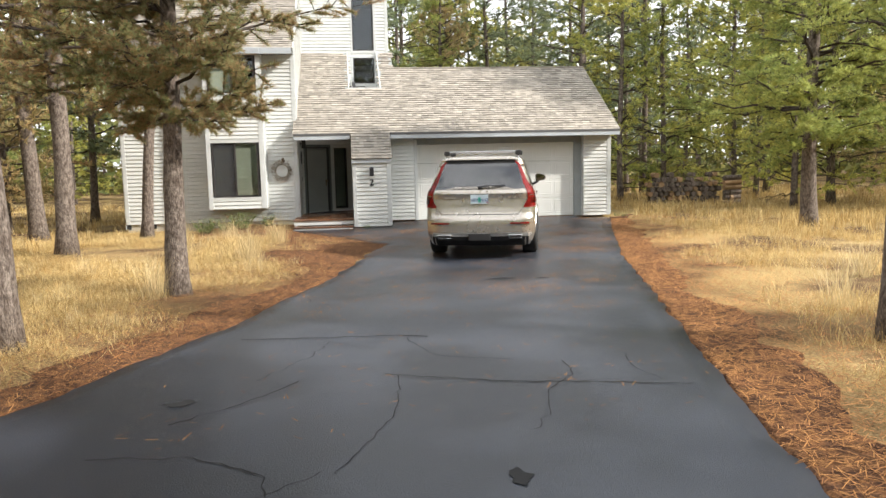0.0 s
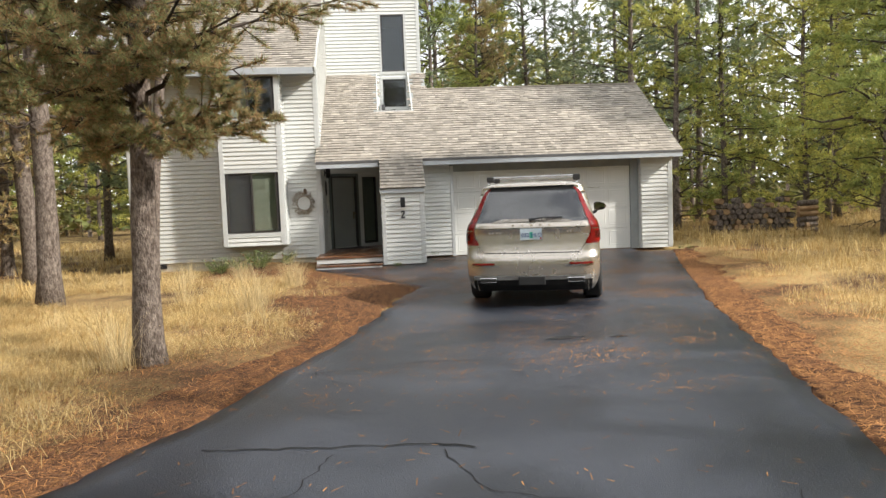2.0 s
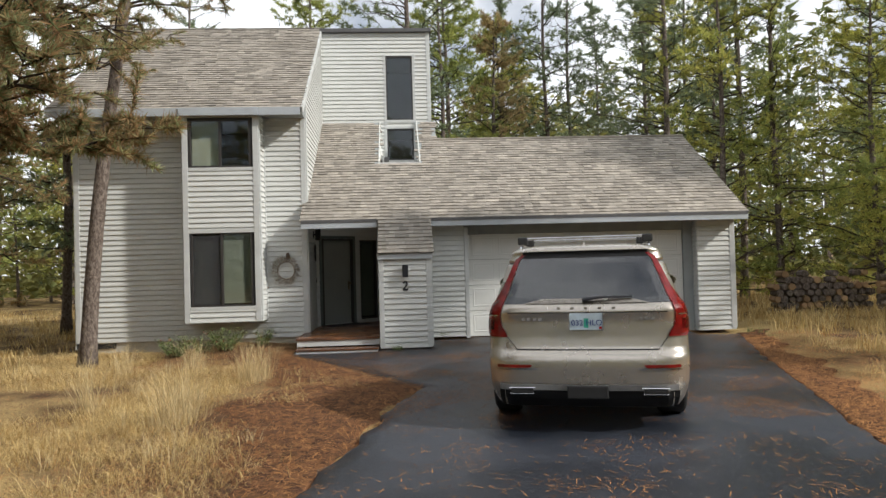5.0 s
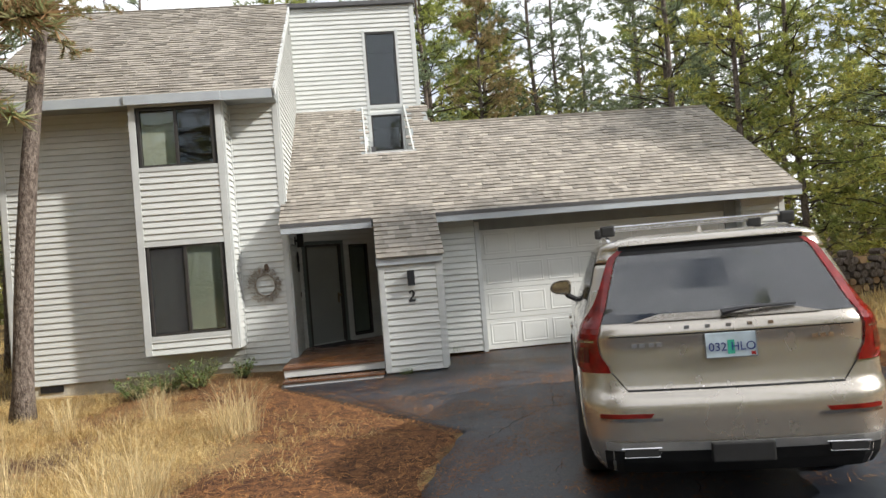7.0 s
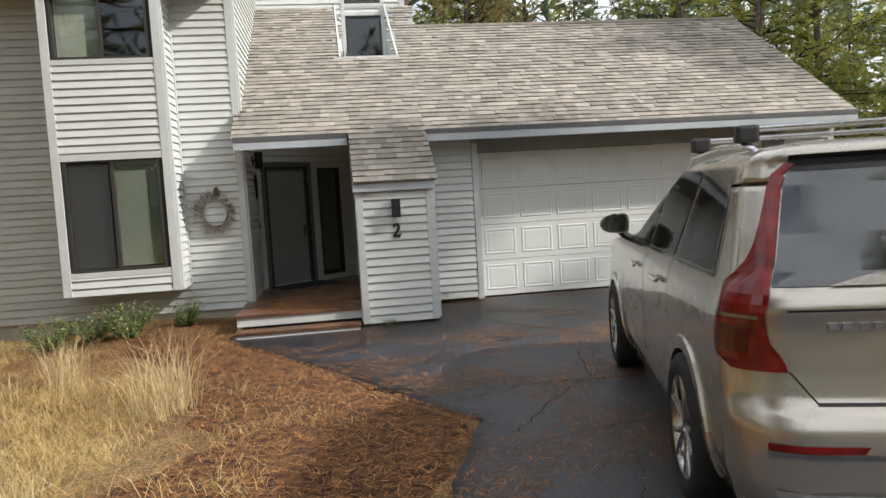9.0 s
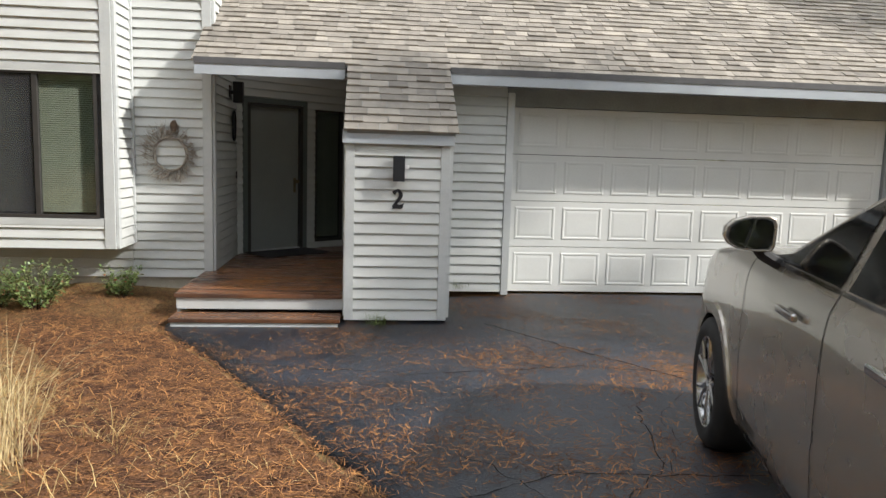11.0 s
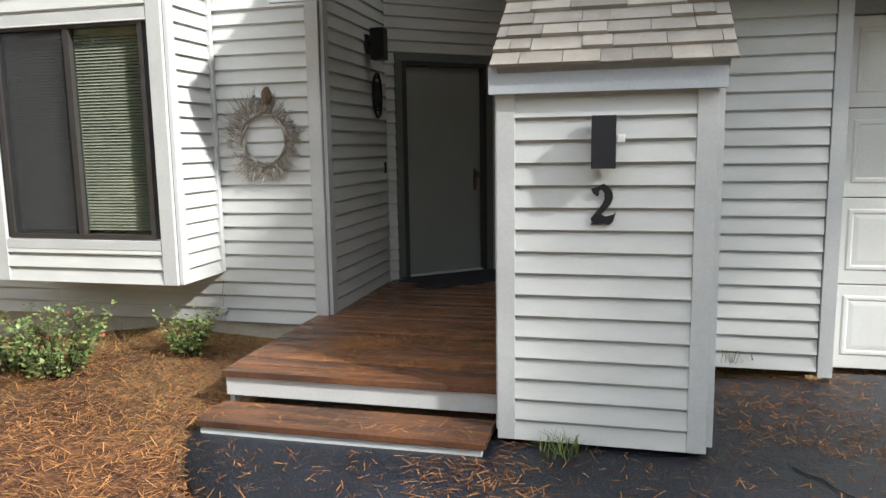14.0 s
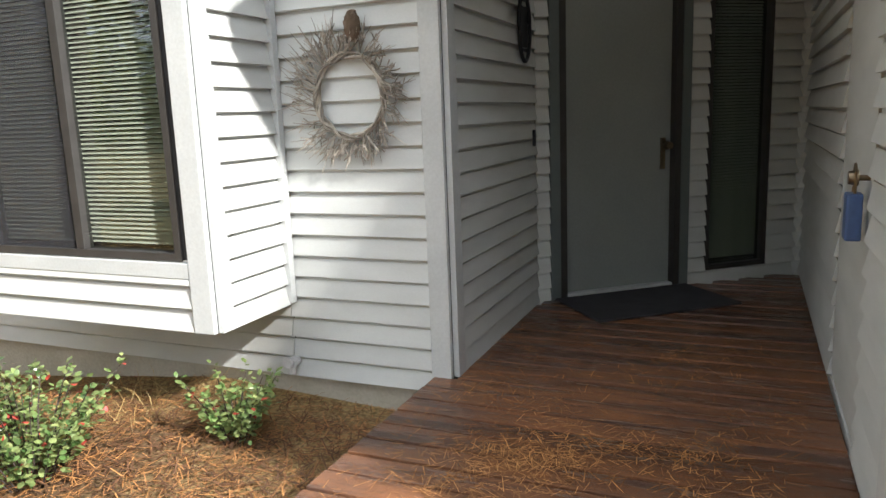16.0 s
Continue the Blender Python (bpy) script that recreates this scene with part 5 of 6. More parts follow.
v = [fin.verts.new(q) for q in ((-0.03, -0.30, 1.765), (0.03, -0.30, 1.765), (0.02, -0.12, 1.780), (-0.02, -0.12, 1.780), (0, -0.28, 1.845))]
for q in ((0, 1, 4), (1, 2, 4), (2, 3, 4), (3, 0, 4), (3, 2, 1, 0)):
    fin.faces.new([v[i] for i in q])
part("antenna", fin, M_PAINT, car, "shark fin antenna")
wp = part("wiper", tube(bmesh.new(), [(-0.03, -0.955, 1.255), (0.12, -0.945, 1.275), (0.44, -0.91, 1.28)], [0.022, 0.014, 0.008], 6), M_BLACK, car, "black rear wiper")
pp = thing("number_plate", Matrix.Translation((0, surf(0, 0.90, 0.0).y - 0.030, 1.05)), "pale blue licence plate with dark blue figures")
pp.parent = car
part("plate", boxbm(-0.155, 0.155, 0.0, 0.006, -0.078, 0.078, bevel=0.002), M_PLATE, pp)
part("plate_tree", boxbm(-0.022, 0.022, -0.0025, -0.0005, -0.060, 0.030), M_GREEN, pp, "green tree emblem")
part("plate_frame", box(box(boxbm(-0.160, 0.160, -0.004, 0.006, -0.084, -0.078), -0.160, -0.155, -0.004, 0.006, -0.078, 0.078), 0.155, 0.160, -0.004, 0.006, -0.078, 0.078), M_CHROME, pp)


def letters(text, size, material, parent, x, y, z, name, label=""):
    fc = bpy.data.curves.new(name, "FONT")
    fc.body, fc.size, fc.extrude, fc.align_x = text, size, 0.0015, "CENTER"
    tmp = bpy.data.objects.new("tmp", fc)
    me = bpy.data.meshes.new_from_object(tmp)
    bpy.data.objects.remove(tmp)
    me.materials.clear()
    me.materials.append(material)
    ob = new(name, me)
    ob.parent = parent
    ob.matrix_basis = Matrix.Translation((x, y, z)) @ Matrix.Rotation(radians(90), 4, "X")
    if label:
        ob["label"] = label
    return ob


letters("032", 0.076, M_INK, pp, -0.083, -0.002, -0.038, "plate_figures")
letters("HLO", 0.076, M_INK, pp, 0.075, -0.002, -0.038, "plate_letters")
part("sticker", boxbm(0.12, 0.148, -0.003, -0.0005, -0.072, -0.050), M_RED, pp, "small red sticker")
for i in range(5):
    p = surf(-0.26 + i * 0.13, 1.055, 0.006)
    part("badge_mark", boxbm(-0.016, 0.016, -0.004, 0.004, -0.010, 0.010), M_CHROME, car, "small chrome tailgate mark", m=Matrix.Translation(p))
for s_ in (-0.60, -0.55, -0.49, -0.44, 0.52, 0.57, 0.62):
    p = surf(s_, 0.955, 0.006)
    part("badge_mark", boxbm(-0.017, 0.017, -0.003, 0.003, -0.012, 0.012), M_CHROME, car, "small chrome badge mark", m=Matrix.Translation(p))

# ---- trees ----
def ribbon_set(P0, P1, W, rs):
    """Thin triangles from P0 to P1, of width W."""
    d = P1 - P0
    a = np.cross(d, rs.normal(size=d.shape))
    a /= np.linalg.norm(a, axis=1, keepdims=True) + 1e-9
    V = np.stack([P0 - a * W[:, None] / 2, P0 + a * W[:, None] / 2, P1], 1).reshape(-1, 3)
    return V, np.arange(len(V)).reshape(-1, 3)


def pine(name, seed, height, base, radius, trunk_r, needles, limbs=55, twigs=7, tufts=4, blades=9, blade=0.13, bw=0.010, droop=0.15, lean=(0, 0), dead=0.15, side=None, top_shape=0.9):
    """A pine: a tapered trunk, drooping limbs with twigs, and tufts of needles at the twigs."""
    rs = np.random.RandomState(seed)
    t = thing(name, Matrix.Identity(4))
    bm = bmesh.new()
    seg = 14
    pts = [Vector((lean[0] * (z / height) * height + 0.05 * math.sin(z * 0.7 + seed), lean[1] * z + 0.05 * math.cos(z * 0.5 + seed), z)) for z in np.linspace(-0.15, height, 22)]
    rad = [trunk_r * (max(0.0, 1 - max(p.z, 0) / height) ** 0.75 * 0.93 + 0.04 + 0.45 * math.exp(-max(p.z, 0) * 4.5)) for p in pts]
    tube(bm, pts, rad, seg)
    for v in bm.verts:
        k = noise.noise(Vector((v.co.x * 9, v.co.y * 9, v.co.z * 2.2 + seed))) * 0.10 * trunk_r
        v.co += Vector((v.co.x, v.co.y, 0)).normalized() * k if abs(v.co.x) + abs(v.co.y) > 0 else Vector()
    part("trunk", bm, M_BARK, t, smooth=True)
    axis = lambda z: np.array([np.interp(z, [p.z for p in pts], [p.x for p in pts]), np.interp(z, [p.z for p in pts], [p.y for p in pts]), z])
    bv, bf, P0, P1, Wd = [], [], [], [], []

    def stick(a, b, r0, r1):
        d = b - a
        d = d / (np.linalg.norm(d) + 1e-9)
        u = np.cross(d, [0.3, 0.2, 1.0])
        u /= np.linalg.norm(u) + 1e-9
        w = np.cross(d, u)
        k = len(bv)
        for p, r in ((a, r0), (b, r1)):
            for g_ in (0, 2.094, 4.189):
                bv.append(p + (u * math.cos(g_) + w * math.sin(g_)) * r)
        for i in range(3):
            j = (i + 1) % 3
            bf.append((k + i, k + j, k + 3 + j, k + 3 + i))
    for i in range(limbs):
        f = (i + rs.rand()) / limbs
        z = base + (height - base) * f ** 1.05
        ang = rs.rand() * 6.283 if side is None else side + rs.normal() * 1.1
        env = math.sin(math.pi * min(0.12 + 0.9 * f, 1) ** top_shape) ** 0.7 if top_shape != 0.9 else (1 - f) ** 0.65 * min(1, 0.55 + f * 3)
        ln = radius * env * rs.uniform(0.55, 1.15) + 0.25
        d = np.array([math.cos(ang), math.sin(ang), rs.uniform(-0.05, 0.35) + 0.5 * f])
        p = axis(z)
        n = 6
        prev = p
        is_dead = rs.rand() < dead
        for k in range(1, n + 1):
            q = prev + d * ln / n + rs.normal(size=3) * 0.04 * ln
            r0, r1 = (0.028 + 0.008 * ln) * (1 - (k - 1) / n) * min(1, trunk_r * 5), (0.028 + 0.008 * ln) * (1 - k / n) * min(1, trunk_r * 5) + 0.003
            stick(prev, q, r0, r1)
            d = d + np.array([0, 0, -droop * 0.35 + (0.12 if k > 3 else 0)])
            if k >= 2:
                for _ in range(max(1, int(twigs / 2.5))):
                    td = d / np.linalg.norm(d) * 0.6 + rs.normal(size=3) * np.array([0.7, 0.7, 0.35])
                    td /= np.linalg.norm(td)
                    tl = rs.uniform(0.2, 0.5) * (0.5 + 0.22 * ln)
                    a = prev + (q - prev) * rs.rand()
                    b = a + td * tl
                    stick(a, b, 0.008, 0.003)
                    if is_dead:
                        continue
                    for u_ in np.linspace(0.35, 1.0, tufts):
                        c0 = a + (b - a) * u_
                        dd = td * 0.7 + rs.normal(size=(blades, 3)) * 0.8 + np.array([0, 0, 0.25])
                        dd /= np.linalg.norm(dd, axis=1, keepdims=True)
                        P0.append(np.repeat(c0[None], blades, 0))
                        P1.append(c0 + dd * blade * rs.uniform(0.6, 1.2, (blades, 1)))
                        Wd.append(np.full(blades, bw))
            prev = q
    from_arrays("branch_work", np.array(bv), np.array(bf), M_TWIG, t, kind="stuff")
    V, F_ = ribbon_set(np.concatenate(P0), np.concatenate(P1), np.concatenate(Wd), rs)
    from_arrays("crown", V, F_, needles, t)
    return t


def place_tree(src, x, y, s, rz, label, group="trees of the pine wood"):
    ob = copy_thing(src, Matrix.Translation((x, y, land(x, y) - 0.02)) @ Matrix.Rotation(rz, 4, "Z"))
    ob.scale = (s, s, s)
    return tagged(ob, label, "tree", group)


def put_tree(ob, x, y, label):
    ob.location = (x, y, land(x, y) - 0.02)
    return tagged(ob, label, "tree")


put_tree(pine("pine_tree", 11, 8.4, 2.3, 2.25, 0.15, M_NEEDLE_RUST, limbs=125, twigs=15, tufts=10, blades=16, blade=0.085, bw=0.009, droop=0.2, dead=0.10), -1.72, 11.15, "pine with grey-brown bark and dense rusty-green needles, in the dry grass")
put_tree(pine("pine_tree", 12, 15, 3.0, 2.4, 0.19, M_NEEDLE_RUST, limbs=80, twigs=10, tufts=7, blades=13, blade=0.10, bw=0.013, droop=0.2), -5.05, 16.3, "stout pine trunk with thin rusty crown, in the dry grass")
put_tree(pine("pine_tree", 13, 14, 3.0, 2.3, 0.15, M_NEEDLE_RUST, limbs=85, twigs=10, tufts=7, blades=13, blade=0.09, bw=0.010, lean=(-0.02, 0)), -2.72, 8.2, "pine trunk close to the driveway's edge")
put_tree(pine("pine_tree", 14, 15, 4.0, 2.2, 0.21, M_NEEDLE_RUST, limbs=75, twigs=10, tufts=5, blades=12, blade=0.12, bw=0.016), -7.3, 20.5, "old pine with a pale scaly trunk")
put_tree(pine("pine_tree", 15, 14, 5.6, 1.6, 0.15, M_NEEDLE_RUST, limbs=60, twigs=9, tufts=7, blades=14, blade=0.085, bw=0.011, lean=(0.112, 0.0), dead=0.15, droop=0.25), -4.6, 20.3, "leaning pine with a slender scaly trunk before the house")
put_tree(pine("pine_tree", 16, 10.3, 2.0, 2.9, 0.19, M_NEEDLE, limbs=110, twigs=11, tufts=5, blades=12, blade=0.14, bw=0.020), 11.5, 17.2, "pine with green-gold needles beyond the driveway")
put_tree(pine("pine_tree", 17, 13, 2.8, 2.2, 0.16, M_NEEDLE, limbs=70, twigs=8, tufts=7, blades=9, blade=0.08, bw=0.009), 5.5, 6.9, "pine trunk beside the driveway")

kinds = [pine("pine_tree", 31, 14, 0.9, 3.4, 0.13, M_NEEDLE, limbs=80, twigs=8, tufts=3, blades=10, blade=0.17, bw=0.034),
         pine("pine_tree", 32, 11, 0.4, 3.1, 0.12, M_NEEDLE_GOLD, limbs=80, twigs=8, tufts=3, blades=10, blade=0.16, bw=0.034),
         pine("pine_tree", 33, 17, 2.5, 3.3, 0.15, M_NEEDLE_HAZE, limbs=80, twigs=8, tufts=3, blades=9, blade=0.18, bw=0.034),
         pine("pine_tree", 34, 12, 0.8, 3.0, 0.16, M_NEEDLE_AMBER, limbs=80, twigs=8, tufts=3, blades=10, blade=0.16, bw=0.032),
         pine("pine_tree", 35, 18, 5.0, 2.7, 0.14, M_NEEDLE_HAZE, limbs=65, twigs=8, tufts=3, blades=9, blade=0.18, bw=0.032, dead=0.25)]
LABELS = ["green pine of the wood round the house", "golden-green young pine with foliage low down", "tall dark green pine", "rust-brown and green pine", "tall thin pine with a sparse crown"]
rng = random.Random(21)
spots = []
FIX = [(13.0, 28.8, 0), (15.8, 22.5, 0), (15.0, 27.0, 1), (11.2, 28.6, 1), (17.5, 29.5, 1), (14.3, 22.0, 1), (17.3, 20.4, 0), (11.3, 33.5, 1), (10.6, 31.5, 2), (19.0, 21.0, 0), (14.2, 33.5, 4), (4.9, 34.0, 3), (1.6, 31.5, 2), (3.2, 36.0, 0), (7.4, 36.5, 4), (9.0, 39.0, 4), (6.3, 41.0, 2), (2.8, 33.0, 0), (11.8, 37.0, 4), (5.6, 37.5, 1),
       (19.5, 20.2, 0), (20.5, 25.5, 3), (22.0, 18.5, 1), (-9.5, 24.0, 3), (-8.3, 28.0, 2), (-11.5, 20.5, 3), (-10.0, 16.5, 0), (-12.5, 26.0, 2), (-8.0, 13.5, 3), (-14.0, 31.0, 0),
       # unseen pines, added out of view to shade the near driveway and grass
       (9.5, -1.5, 0), (12.5, 0.8, 3), (11.0, -5.0, 2), (15.0, -2.5, 0), (8.0, -6.5, 4), (6.5, -3.6, 0), (14.5, 3.2, 1)]
for x, y, k in FIX:
    spots.append((x, y))
    place_tree(kinds[k], x, y, rng.uniform(0.9, 1.1), rng.uniform(0, 6.28), LABELS[k])
tries = 0
while len(spots) < 84 and tries < 6000:
    tries += 1
    x, y = rng.uniform(-34, 44), rng.uniform(-10, 52)
    if -8.5 < x < 11 and y < 33 or (x + 1 < 12 and y < 12 and x > -7) or any(math.hypot(x - a, y - b) < 2.7 for a, b in spots):
        continue
    if x > 6 and y < 26 - (x - 4) * 0.4 and x < 36 or y < -2 and rng.random() < 0.75:
        continue
    spots.append((x, y))
    k = rng.choice((0, 0, 1, 2, 2, 3, 4, 4) if y > 28 or x > 10 else (0, 3, 3, 4, 2))
    place_tree(kinds[k], x, y, rng.uniform(0.8, 1.15), rng.uniform(0, 6.28), LABELS[k])
# the far wood: one mass of trees past the ones that can be told apart
rs = np.random.RandomState(77)
fa, fb, fw, ta, tb, tw = [], [], [], [], [], []
for i in range(760):
    ang = rs.uniform(-0.5 * math.pi, 1.5 * math.pi)
    dist = rs.uniform(34, 78)
    x, y = 2 + math.cos(ang) * dist, 14 + math.sin(ang) * dist
    if -30 < x < 40 and y < 46 and y > 0 and rs.rand() < 0.5:
        continue
    hgt = rs.uniform(9, 17)
    ta.append((x, y, -0.3)), tb.append((x + rs.normal() * 0.3, y, hgt)), tw.append(0.34)
    n = 330
    f = rs.rand(n) ** 1.35
    z = 0.4 + f * (hgt - 0.4)
    r = (1 - f) ** 0.6 * 2.6 * rs.rand(n) ** 0.5
    a = rs.rand(n) * 6.283
    P = np.stack([x + r * np.cos(a), y + r * np.sin(a), z], 1)
    fa.append(P)
    fb.append(P + np.stack([np.cos(a) * 0.6, np.sin(a) * 0.6, rs.uniform(-0.3, 0.4, n)], 1) * rs.uniform(0.6, 1.4, (n, 1)))
    fw.append(np.full(n, 0.34))
V, F_ = ribbon_set(np.concatenate(fa), np.concatenate(fb), np.concatenate(fw), rs)
from_arrays("far_wood", V, F_, mat("far_needles", (0.13, 0.165, 0.06), 0.7, (0.30, 0.28, 0.08), 0.08, 0.7, world_space=True, rand=0.35, thin=0.3), label="far mass of green and gold pines", kind="stuff")
V, F_ = ribbon_set(np.array(ta), np.array(tb), np.array(tw), rs)
from_arrays("far_trunks", V, F_, M_BARK, label="dark far pine trunks", kind="stuff")
for k in kinds:
    for o in (*k.children_recursive, k):
        bpy.data.objects.remove(o)

# ---- woodpile ----
wpile = thing("woodpile", Matrix.Translation((12.2, 25.3, 0.0)) @ Matrix.Rotation(radians(-6), 4, "Z"), "long stack of split weathered logs in the dry grass", "woodpile")
rng = random.Random(8)
for row in range(7):
    for j in range(13):
        x = -1.2 + j * 0.19 + rng.uniform(-0.03, 0.03) + (0.09 if row % 2 else 0)
        if row > 4 and rng.random() < 0.35 + 0.3 * (row - 5):
            continue
        r = rng.uniform(0.075, 0.105)
        bm = bmesh.new()
        n = rng.choice((5, 6, 7))
        cyl(bm, r, r * 0.95, (x, -0.2 + rng.uniform(-0.06, 0.04), 0.1 + row * 0.165), (x + rng.uniform(-0.03, 0.03), 0.25, 0.1 + row * 0.165), n)
        part("log", bm, rng.choice((M_BARK, M_BARK, M_WOOD_END)), wpile)
for j in range(9):
    bm = bmesh.new()
    z = 0.1 + (j % 6) * 0.17
    cyl(bm, 0.09, 0.085, (1.35 + (j // 6) * 0.2, -0.25 + 0.0, z), (2.0, -0.1 + 0.1 * (j // 6), z + 0.02), 8)
    part("log", bm, rng.choice((M_WOOD_END, M_BARK)), wpile, "round log laid sideways")

# ---- shrubs ----
def shrub(x, y, r, h, n, seed, red=0.02):
    rs = random.Random(seed)
    t = thing("shrub", Matrix.Translation((x, y, land(x, y))), "low green leafy shrub at the foot of the house wall", "shrub")
    bm, lf, rd = bmesh.new(), bmesh.new(), bmesh.new()
    for i in range(int(26 * r / 0.3)):
        a = rs.uniform(0, 6.283)
        e = Vector((math.cos(a) * rs.uniform(0.1, r), math.sin(a) * rs.uniform(0.1, r), h * rs.uniform(0.45, 1)))
        o = Vector((e.x * 0.25, e.y * 0.25, 0))
        tube(bm, [o, (o + e) / 2 + Vector((0, 0, 0.04)), e], [0.004, 0.003, 0.002], 3)
        for k in range(int(n * 1.6)):
            f = rs.uniform(0.2, 1.05)
            c_ = o + (e - o) * f + Vector([rs.uniform(-0.03, 0.03) for _ in range(3)])
            d = Vector((rs.uniform(-1, 1), rs.uniform(-1, 1), rs.uniform(-0.2, 0.8))).normalized()
            s_ = d.cross(Vector((rs.uniform(-0.4, 0.4), rs.uniform(-0.4, 0.4), 1))).normalized()
            up = d.cross(s_)
            L_ = rs.uniform(0.026, 0.046)
            b_ = rd if rs.random() < red else lf
            w_ = L_ * 0.33
            q = [c_, c_ + d * L_ * 0.35 + s_ * w_ - up * 0.004, c_ + d * L_ * 0.75 + s_ * w_ * 0.8, c_ + d * L_, c_ + d * L_ * 0.75 - s_ * w_ * 0.8, c_ + d * L_ * 0.35 - s_ * w_ - up * 0.004]
            v_ = [b_.verts.new(p) for p in q]
            b_.faces.new(v_)
    tagged(part("stem", bm, M_TWIG, t), kind="stuff")
    tagged(part("leaves", lf, M_LEAF, t), "small oval green leaves", kind="stuff")
    if len(rd.verts):
        tagged(part("red_leaves", rd, M_LEAF_RED, t), "a few red leaves", kind="stuff")
    else:
        rd.free()


shrub(-3.35, 21.4, 0.40, 0.44, 22, 1)
shrub(-2.85, 21.5, 0.34, 0.34, 20, 2, 0.04)
shrub(-2.35, 21.35, 0.42, 0.46, 24, 3, 0.05)
shrub(-1.72, 21.9, 0.24, 0.34, 22, 5)

# ---- grass and litter ----
def blades_field(name, material, pts, hts, wd, n_each, spread, seed, label, lean=0.35):
    """Curved grass blades: two segments each."""
    rs = np.random.RandomState(seed)
    P = np.repeat(pts, n_each, 0)
    H = np.repeat(hts, n_each) * rs.uniform(0.45, 1.1, len(P))
    P = P + np.concatenate([rs.normal(size=(len(P), 2)) * spread, np.zeros((len(P), 1))], 1)
    a = rs.uniform(0, 6.283, len(P))
    dr = np.stack([np.cos(a), np.sin(a), np.zeros(len(P))], 1)
    sd = np.stack([-np.sin(a), np.cos(a), np.zeros(len(P))], 1)
    ln = rs.uniform(0.3, 1.6, len(P)) * lean
    up = np.array([0, 0, 1.0])
    mid = P + dr * (H * ln * 0.35)[:, None] + up * (H * 0.55)[:, None]
    tip = P + dr * (H * ln)[:, None] + up * (H * (1 - 0.25 * ln))[:, None]
    w = wd * rs.uniform(0.6, 1.3, len(P))[:, None]
    V = np.stack([P - sd * w / 2, P + sd * w / 2, mid + sd * w * 0.35, mid - sd * w * 0.35, tip], 1).reshape(-1, 3)
    k = np.arange(len(P))[:, None] * 5
    F_ = np.concatenate([k + np.array([[0, 1, 2]]), k + np.array([[0, 2, 3]]), k + np.array([[3, 2, 4]])], 0)
    return from_arrays(name, V, F_, material, label=label, kind="stuff")


rs = np.random.RandomState(5)


def scatter(n, x0, x1, y0, y1, keep):
    out = []
    while len(out) < n:
        x, y = rs.uniform(x0, x1), rs.uniform(y0, y1)
        if keep(x, y):
            out.append((x, y, land(x, y)))
    return np.array(out)


def dist_drive(x, y):
    l, r = edge_at(LEFT, y), edge_at(RIGHT, y)
    return l - x if x < (l + r) / 2 else x - r


def patchy(x, y, s=0.45, o=0.0):
    return noise.noise(Vector((x * s, y * s, o)))


left_ok = lambda x, y: x < 1.4 and dist_drive(x, y) > 0.45 + 0.9 * rs.rand() and y < YM - 0.3 and not (x > -1.6 and y > 19) and patchy(x, y) > -0.25 + 0.3 * rs.rand() and not (x > -1.2 and y > 14.5 and rs.rand() < 0.93) and not (x > -3.6 and y > 18.8 and rs.rand() < 0.9)
right_ok = lambda x, y: dist_drive(x, y) > 0.9 + 1.1 * rs.rand() and x > 2.5 and patchy(x, y) > -0.3 + 0.3 * rs.rand()
p = scatter(7600, -10, 1.4, 2.0, 22.2, left_ok)
blades_field("short_grass", M_GRASS, p, rs.uniform(0.09, 0.24, len(p)), 0.0036, 22, 0.10, 6, "matted dry golden grass", 1.7)
p = scatter(110, -9, 0.0, 6, 21.3, lambda x, y: left_ok(x, y) and patchy(x, y, 0.7, 4) > 0.0)
blades_field("tall_grass", M_STRAW, p, rs.uniform(0.16, 0.36, len(p)), 0.005, 26, 0.05, 7, "pale tufts of tall dry grass", 0.55)
p = np.array([(x, y, land(x, y)) for x, y in ((-1.35, 14.5), (-1.25, 14.75), (-2.6, 15.6), (-1.1, 17.4), (-1.0, 17.7), (-3.3, 18.6), (-2.0, 10.9), (5.9, 8.3), (7.6, 10.2), (-2.3, 18.9))])
blades_field("seed_grass", M_STRAW, p, rs.uniform(0.65, 1.0, len(p)), 0.0045, 150, 0.08, 9, "tall feathery dry grass stalks", 0.7)
p = scatter(5200, 2.5, 17, 2.5, 27, right_ok)
blades_field("short_grass", M_GRASS, p, rs.uniform(0.12, 0.30, len(p)), 0.0045, 18, 0.09, 10, "matted dry golden grass", 1.0)
p = scatter(1400, 7.5, 24, 15, 40, lambda x, y: x > 9 or y > 24 and x > 9)
blades_field("tall_grass", M_GRASS, p, rs.uniform(0.25, 0.5, len(p)), 0.014, 16, 0.12, 11, "dry golden grass under the pines", 0.6)
p = scatter(1500, -24, -5.9, 15, 40, lambda x, y: True)
blades_field("tall_grass", M_GRASS, p, rs.uniform(0.2, 0.4, len(p)), 0.014, 16, 0.12, 12, "dry golden grass under the pines", 0.7)
GREENS = mat("green_weed", (0.10, 0.16, 0.04), 0.6, (0.18, 0.20, 0.05), 1.0, 0.6, rand=0.3)
p = np.array([(1.0, PY - 0.10, -0.03), (1.05, PY - 0.07, -0.03), (1.95, 22.2, 0.09), (2.05, 22.25, 0.09), (8.25, 21.3, 0.04), (8.4, 21.1, 0.04)])
blades_field("weed", GREENS, p, np.full(len(p), 0.14), 0.005, 40, 0.05, 13, "small green weed tuft at the wall's foot", 0.9)


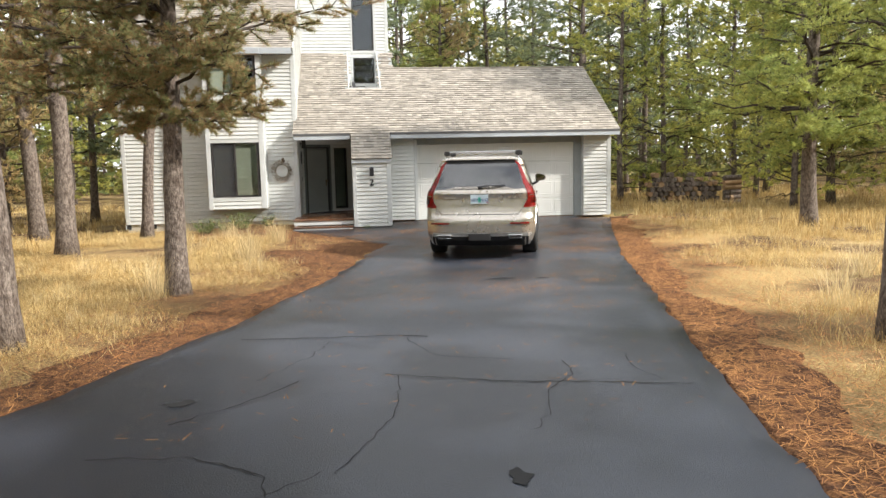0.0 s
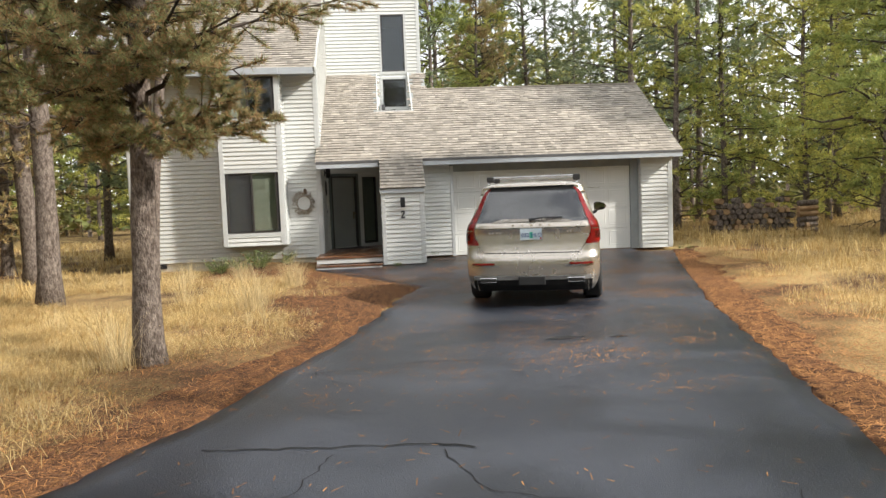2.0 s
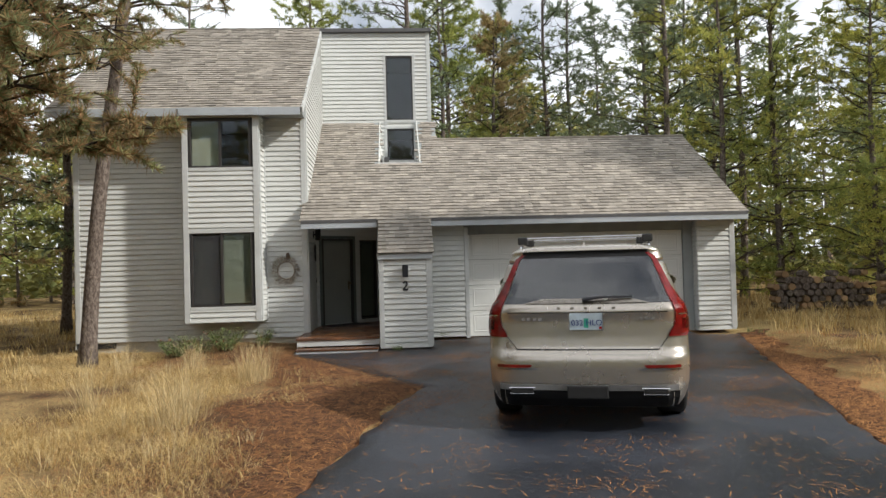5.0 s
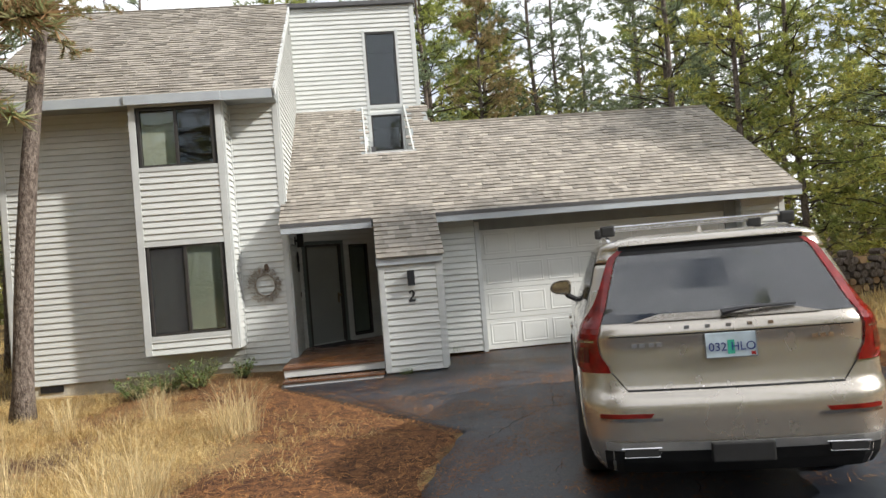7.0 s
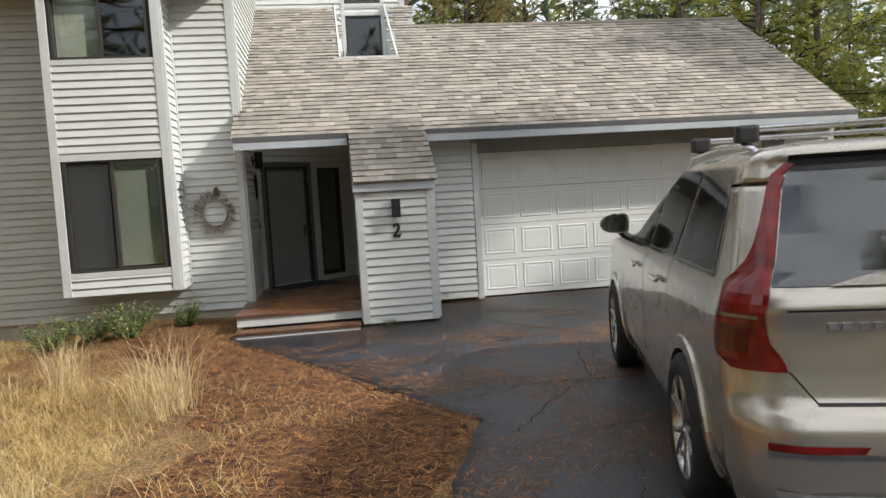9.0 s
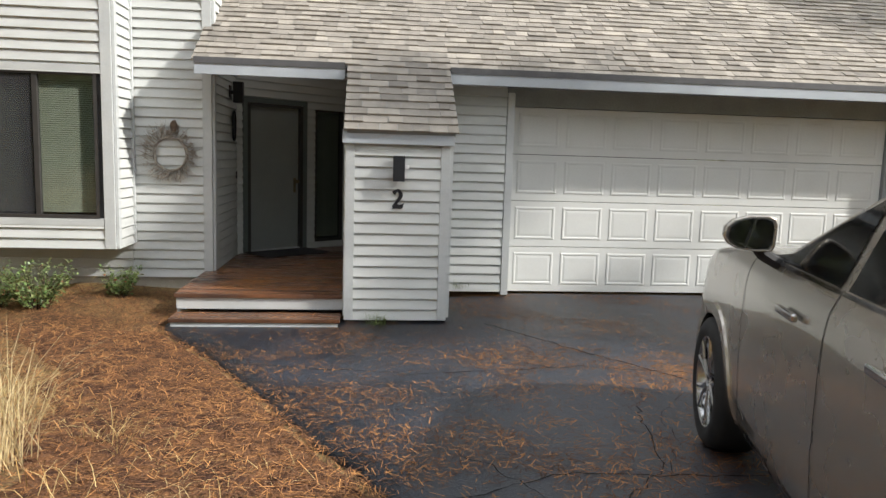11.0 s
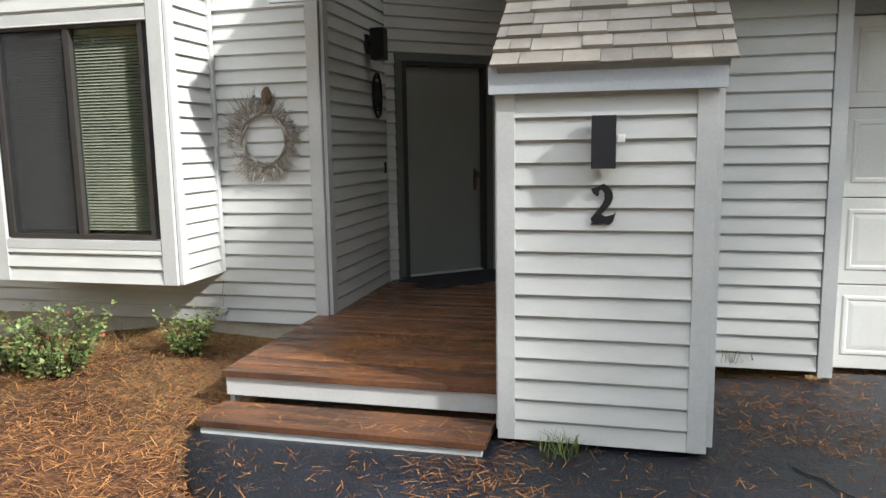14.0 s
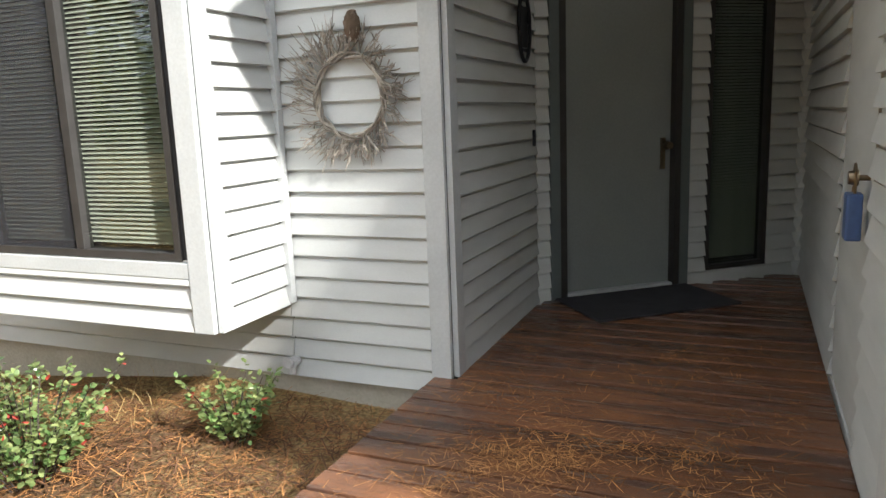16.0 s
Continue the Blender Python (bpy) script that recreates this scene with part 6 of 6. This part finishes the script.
def litter(name, pts, seed, label, ln=0.075, w=0.0022, material=None, lift=0.004):
    r_ = np.random.RandomState(seed)
    a = r_.uniform(0, 6.283, len(pts))
    L_ = ln * r_.uniform(0.5, 1.2, len(pts))
    d = np.stack([np.cos(a) * L_, np.sin(a) * L_, r_.uniform(-0.1, 0.25, len(pts)) * L_], 1) / 2
    s_ = np.stack([-np.sin(a), np.cos(a), np.zeros(len(pts))], 1) * w
    P = pts + np.array([0, 0, lift]) + np.stack([np.zeros(len(pts))] * 2 + [np.abs(d[:, 2])], 1)
    V = np.stack([P - d - s_, P - d + s_, P + d + s_, P + d - s_], 1).reshape(-1, 3)
    F_ = np.arange(len(V)).reshape(-1, 4)
    return from_arrays(name, V, F_, material or M_LITTER, label=label, kind="stuff")


p = scatter(64000, -5.5, 1.4, 2.5, 22.2, lambda x, y: dist_drive(x, y) > -0.05 and (x < -0.99 or y < 20.7) and rs.rand() < max(0.12, 1 - dist_drive(x, y) / 3.2) and y < YM - 0.05)
litter("fallen_needles", p[::2], 1, "orange fallen pine needles beside the driveway", 0.10, 0.0021, lift=0.026)
litter("brown_needles", p[1::2], 11, "brown fallen pine needles beside the driveway", 0.10, 0.0026, M_BROWN, 0.026)
p = scatter(34000, 2.2, 12, 2.5, 21.5, lambda x, y: dist_drive(x, y) > -0.05 and rs.rand() < max(0.06, 1 - dist_drive(x, y) / 2.6))
litter("fallen_needles", p, 2, "orange fallen pine needles beside the driveway", 0.11, 0.0026, lift=0.026)
p = scatter(30000, -5.0, -0.9, 18.0, 22.44, lambda x, y: dist_drive(x, y) > 0 and not (x > -0.98 and y > 20.7))
litter("fallen_needles", p[::2], 21, "orange fallen pine needles under the bay", 0.085, 0.0015, lift=0.012)
litter("brown_needles", p[1::2], 22, "brown fallen pine needles under the bay", 0.085, 0.0017, M_BROWN, 0.012)
asph = lambda x, y: on_drive(x, y, -0.03) and not (0.66 < x < 1.8 and y > PY - 0.02) and not (x < 0.7 and y > PY - 0.25) and (patchy(x, y, 1.1, 9) > 0.05 or rs.rand() < 0.22)
p = scatter(32000, -1, 8, 14.0, 22.3, asph)
p[:, 2] = [ground_z(x, y) for x, y in p[:, :2]]
litter("drive_needles", p[::2], 3, "scattered fallen needles on the asphalt", 0.065, 0.0017)
litter("brown_needles", p[1::2], 13, "scattered brown needles on the asphalt", 0.065, 0.0017, M_BROWN)
q = [(rs.uniform(-0.2, 4.2), rs.uniform(17.2, 21.0)) for _ in range(60)] + [(rs.uniform(2.6, 4.2), rs.uniform(18.8, 19.8)) for _ in range(20)] + [(rs.uniform(1.6, 4.3), rs.uniform(10.2, 12.2)) for _ in range(26)]
p = np.concatenate([np.stack([rs.normal(x, 0.12, 24), rs.normal(y, 0.08, 24), np.zeros(24)], 1) for x, y in q if on_drive(x, y, -0.1) and not (x < 1.8 and y > PY - 0.3)])
p[:, 2] = [ground_z(x, y) for x, y in p[:, :2]]
litter("needle_clump", p, 8, "small clumps of orange needles on the asphalt", 0.07, 0.0019)
p = scatter(3600, -1, 5.5, 5.5, 16, lambda x, y: asph(x, y) and (9.0 < y < 13.5 or rs.rand() < 0.2))
p[:, 2] = [ground_z(x, y) for x, y in p[:, :2]]
litter("drive_needles", p[::2], 4, "scattered fallen needles on the asphalt", 0.075, 0.0025)
p = rs.uniform((XC + 0.0, PY + 0.12, 0), (PX0 - 0.05, 23.4, 0), (2600, 3))
p = np.array([q for q in p if patchy(q[0], q[1], 2.0, 2) > 0.08 or rs.rand() < 0.25])
p[:, 2] = DECK_Z
p = np.concatenate([p] + [np.stack([rs.normal(x, sx, n), rs.normal(y, sy, n), np.full(n, DECK_Z + 0.002)], 1) for x, y, sx, sy, n in ((-0.28, 21.75, 0.14, 0.09, 520), (-0.45, 21.45, 0.15, 0.08, 300), (0.10, 21.95, 0.18, 0.10, 260), (0.28, 21.40, 0.20, 0.06, 200), (-0.1, 21.35, 0.28, 0.04, 200))])
p = p[(p[:, 0] > XC - 0.05) & (p[:, 0] < PX0) & (p[:, 1] > PY + 0.12)]
litter("deck_needles", p, 5, "fallen needles on the wet deck boards", 0.06, 0.0013)
p = rs.uniform((DXL + 0.03, PY - 0.2, 0), (PX0 - 0.06, PY + 0.05, 0), (90, 3))
p[:, 2] = 0.039
litter("step_needles", p, 6, "fallen needles on the step", 0.075, 0.0018)

lay_boards()
lay_shingles()
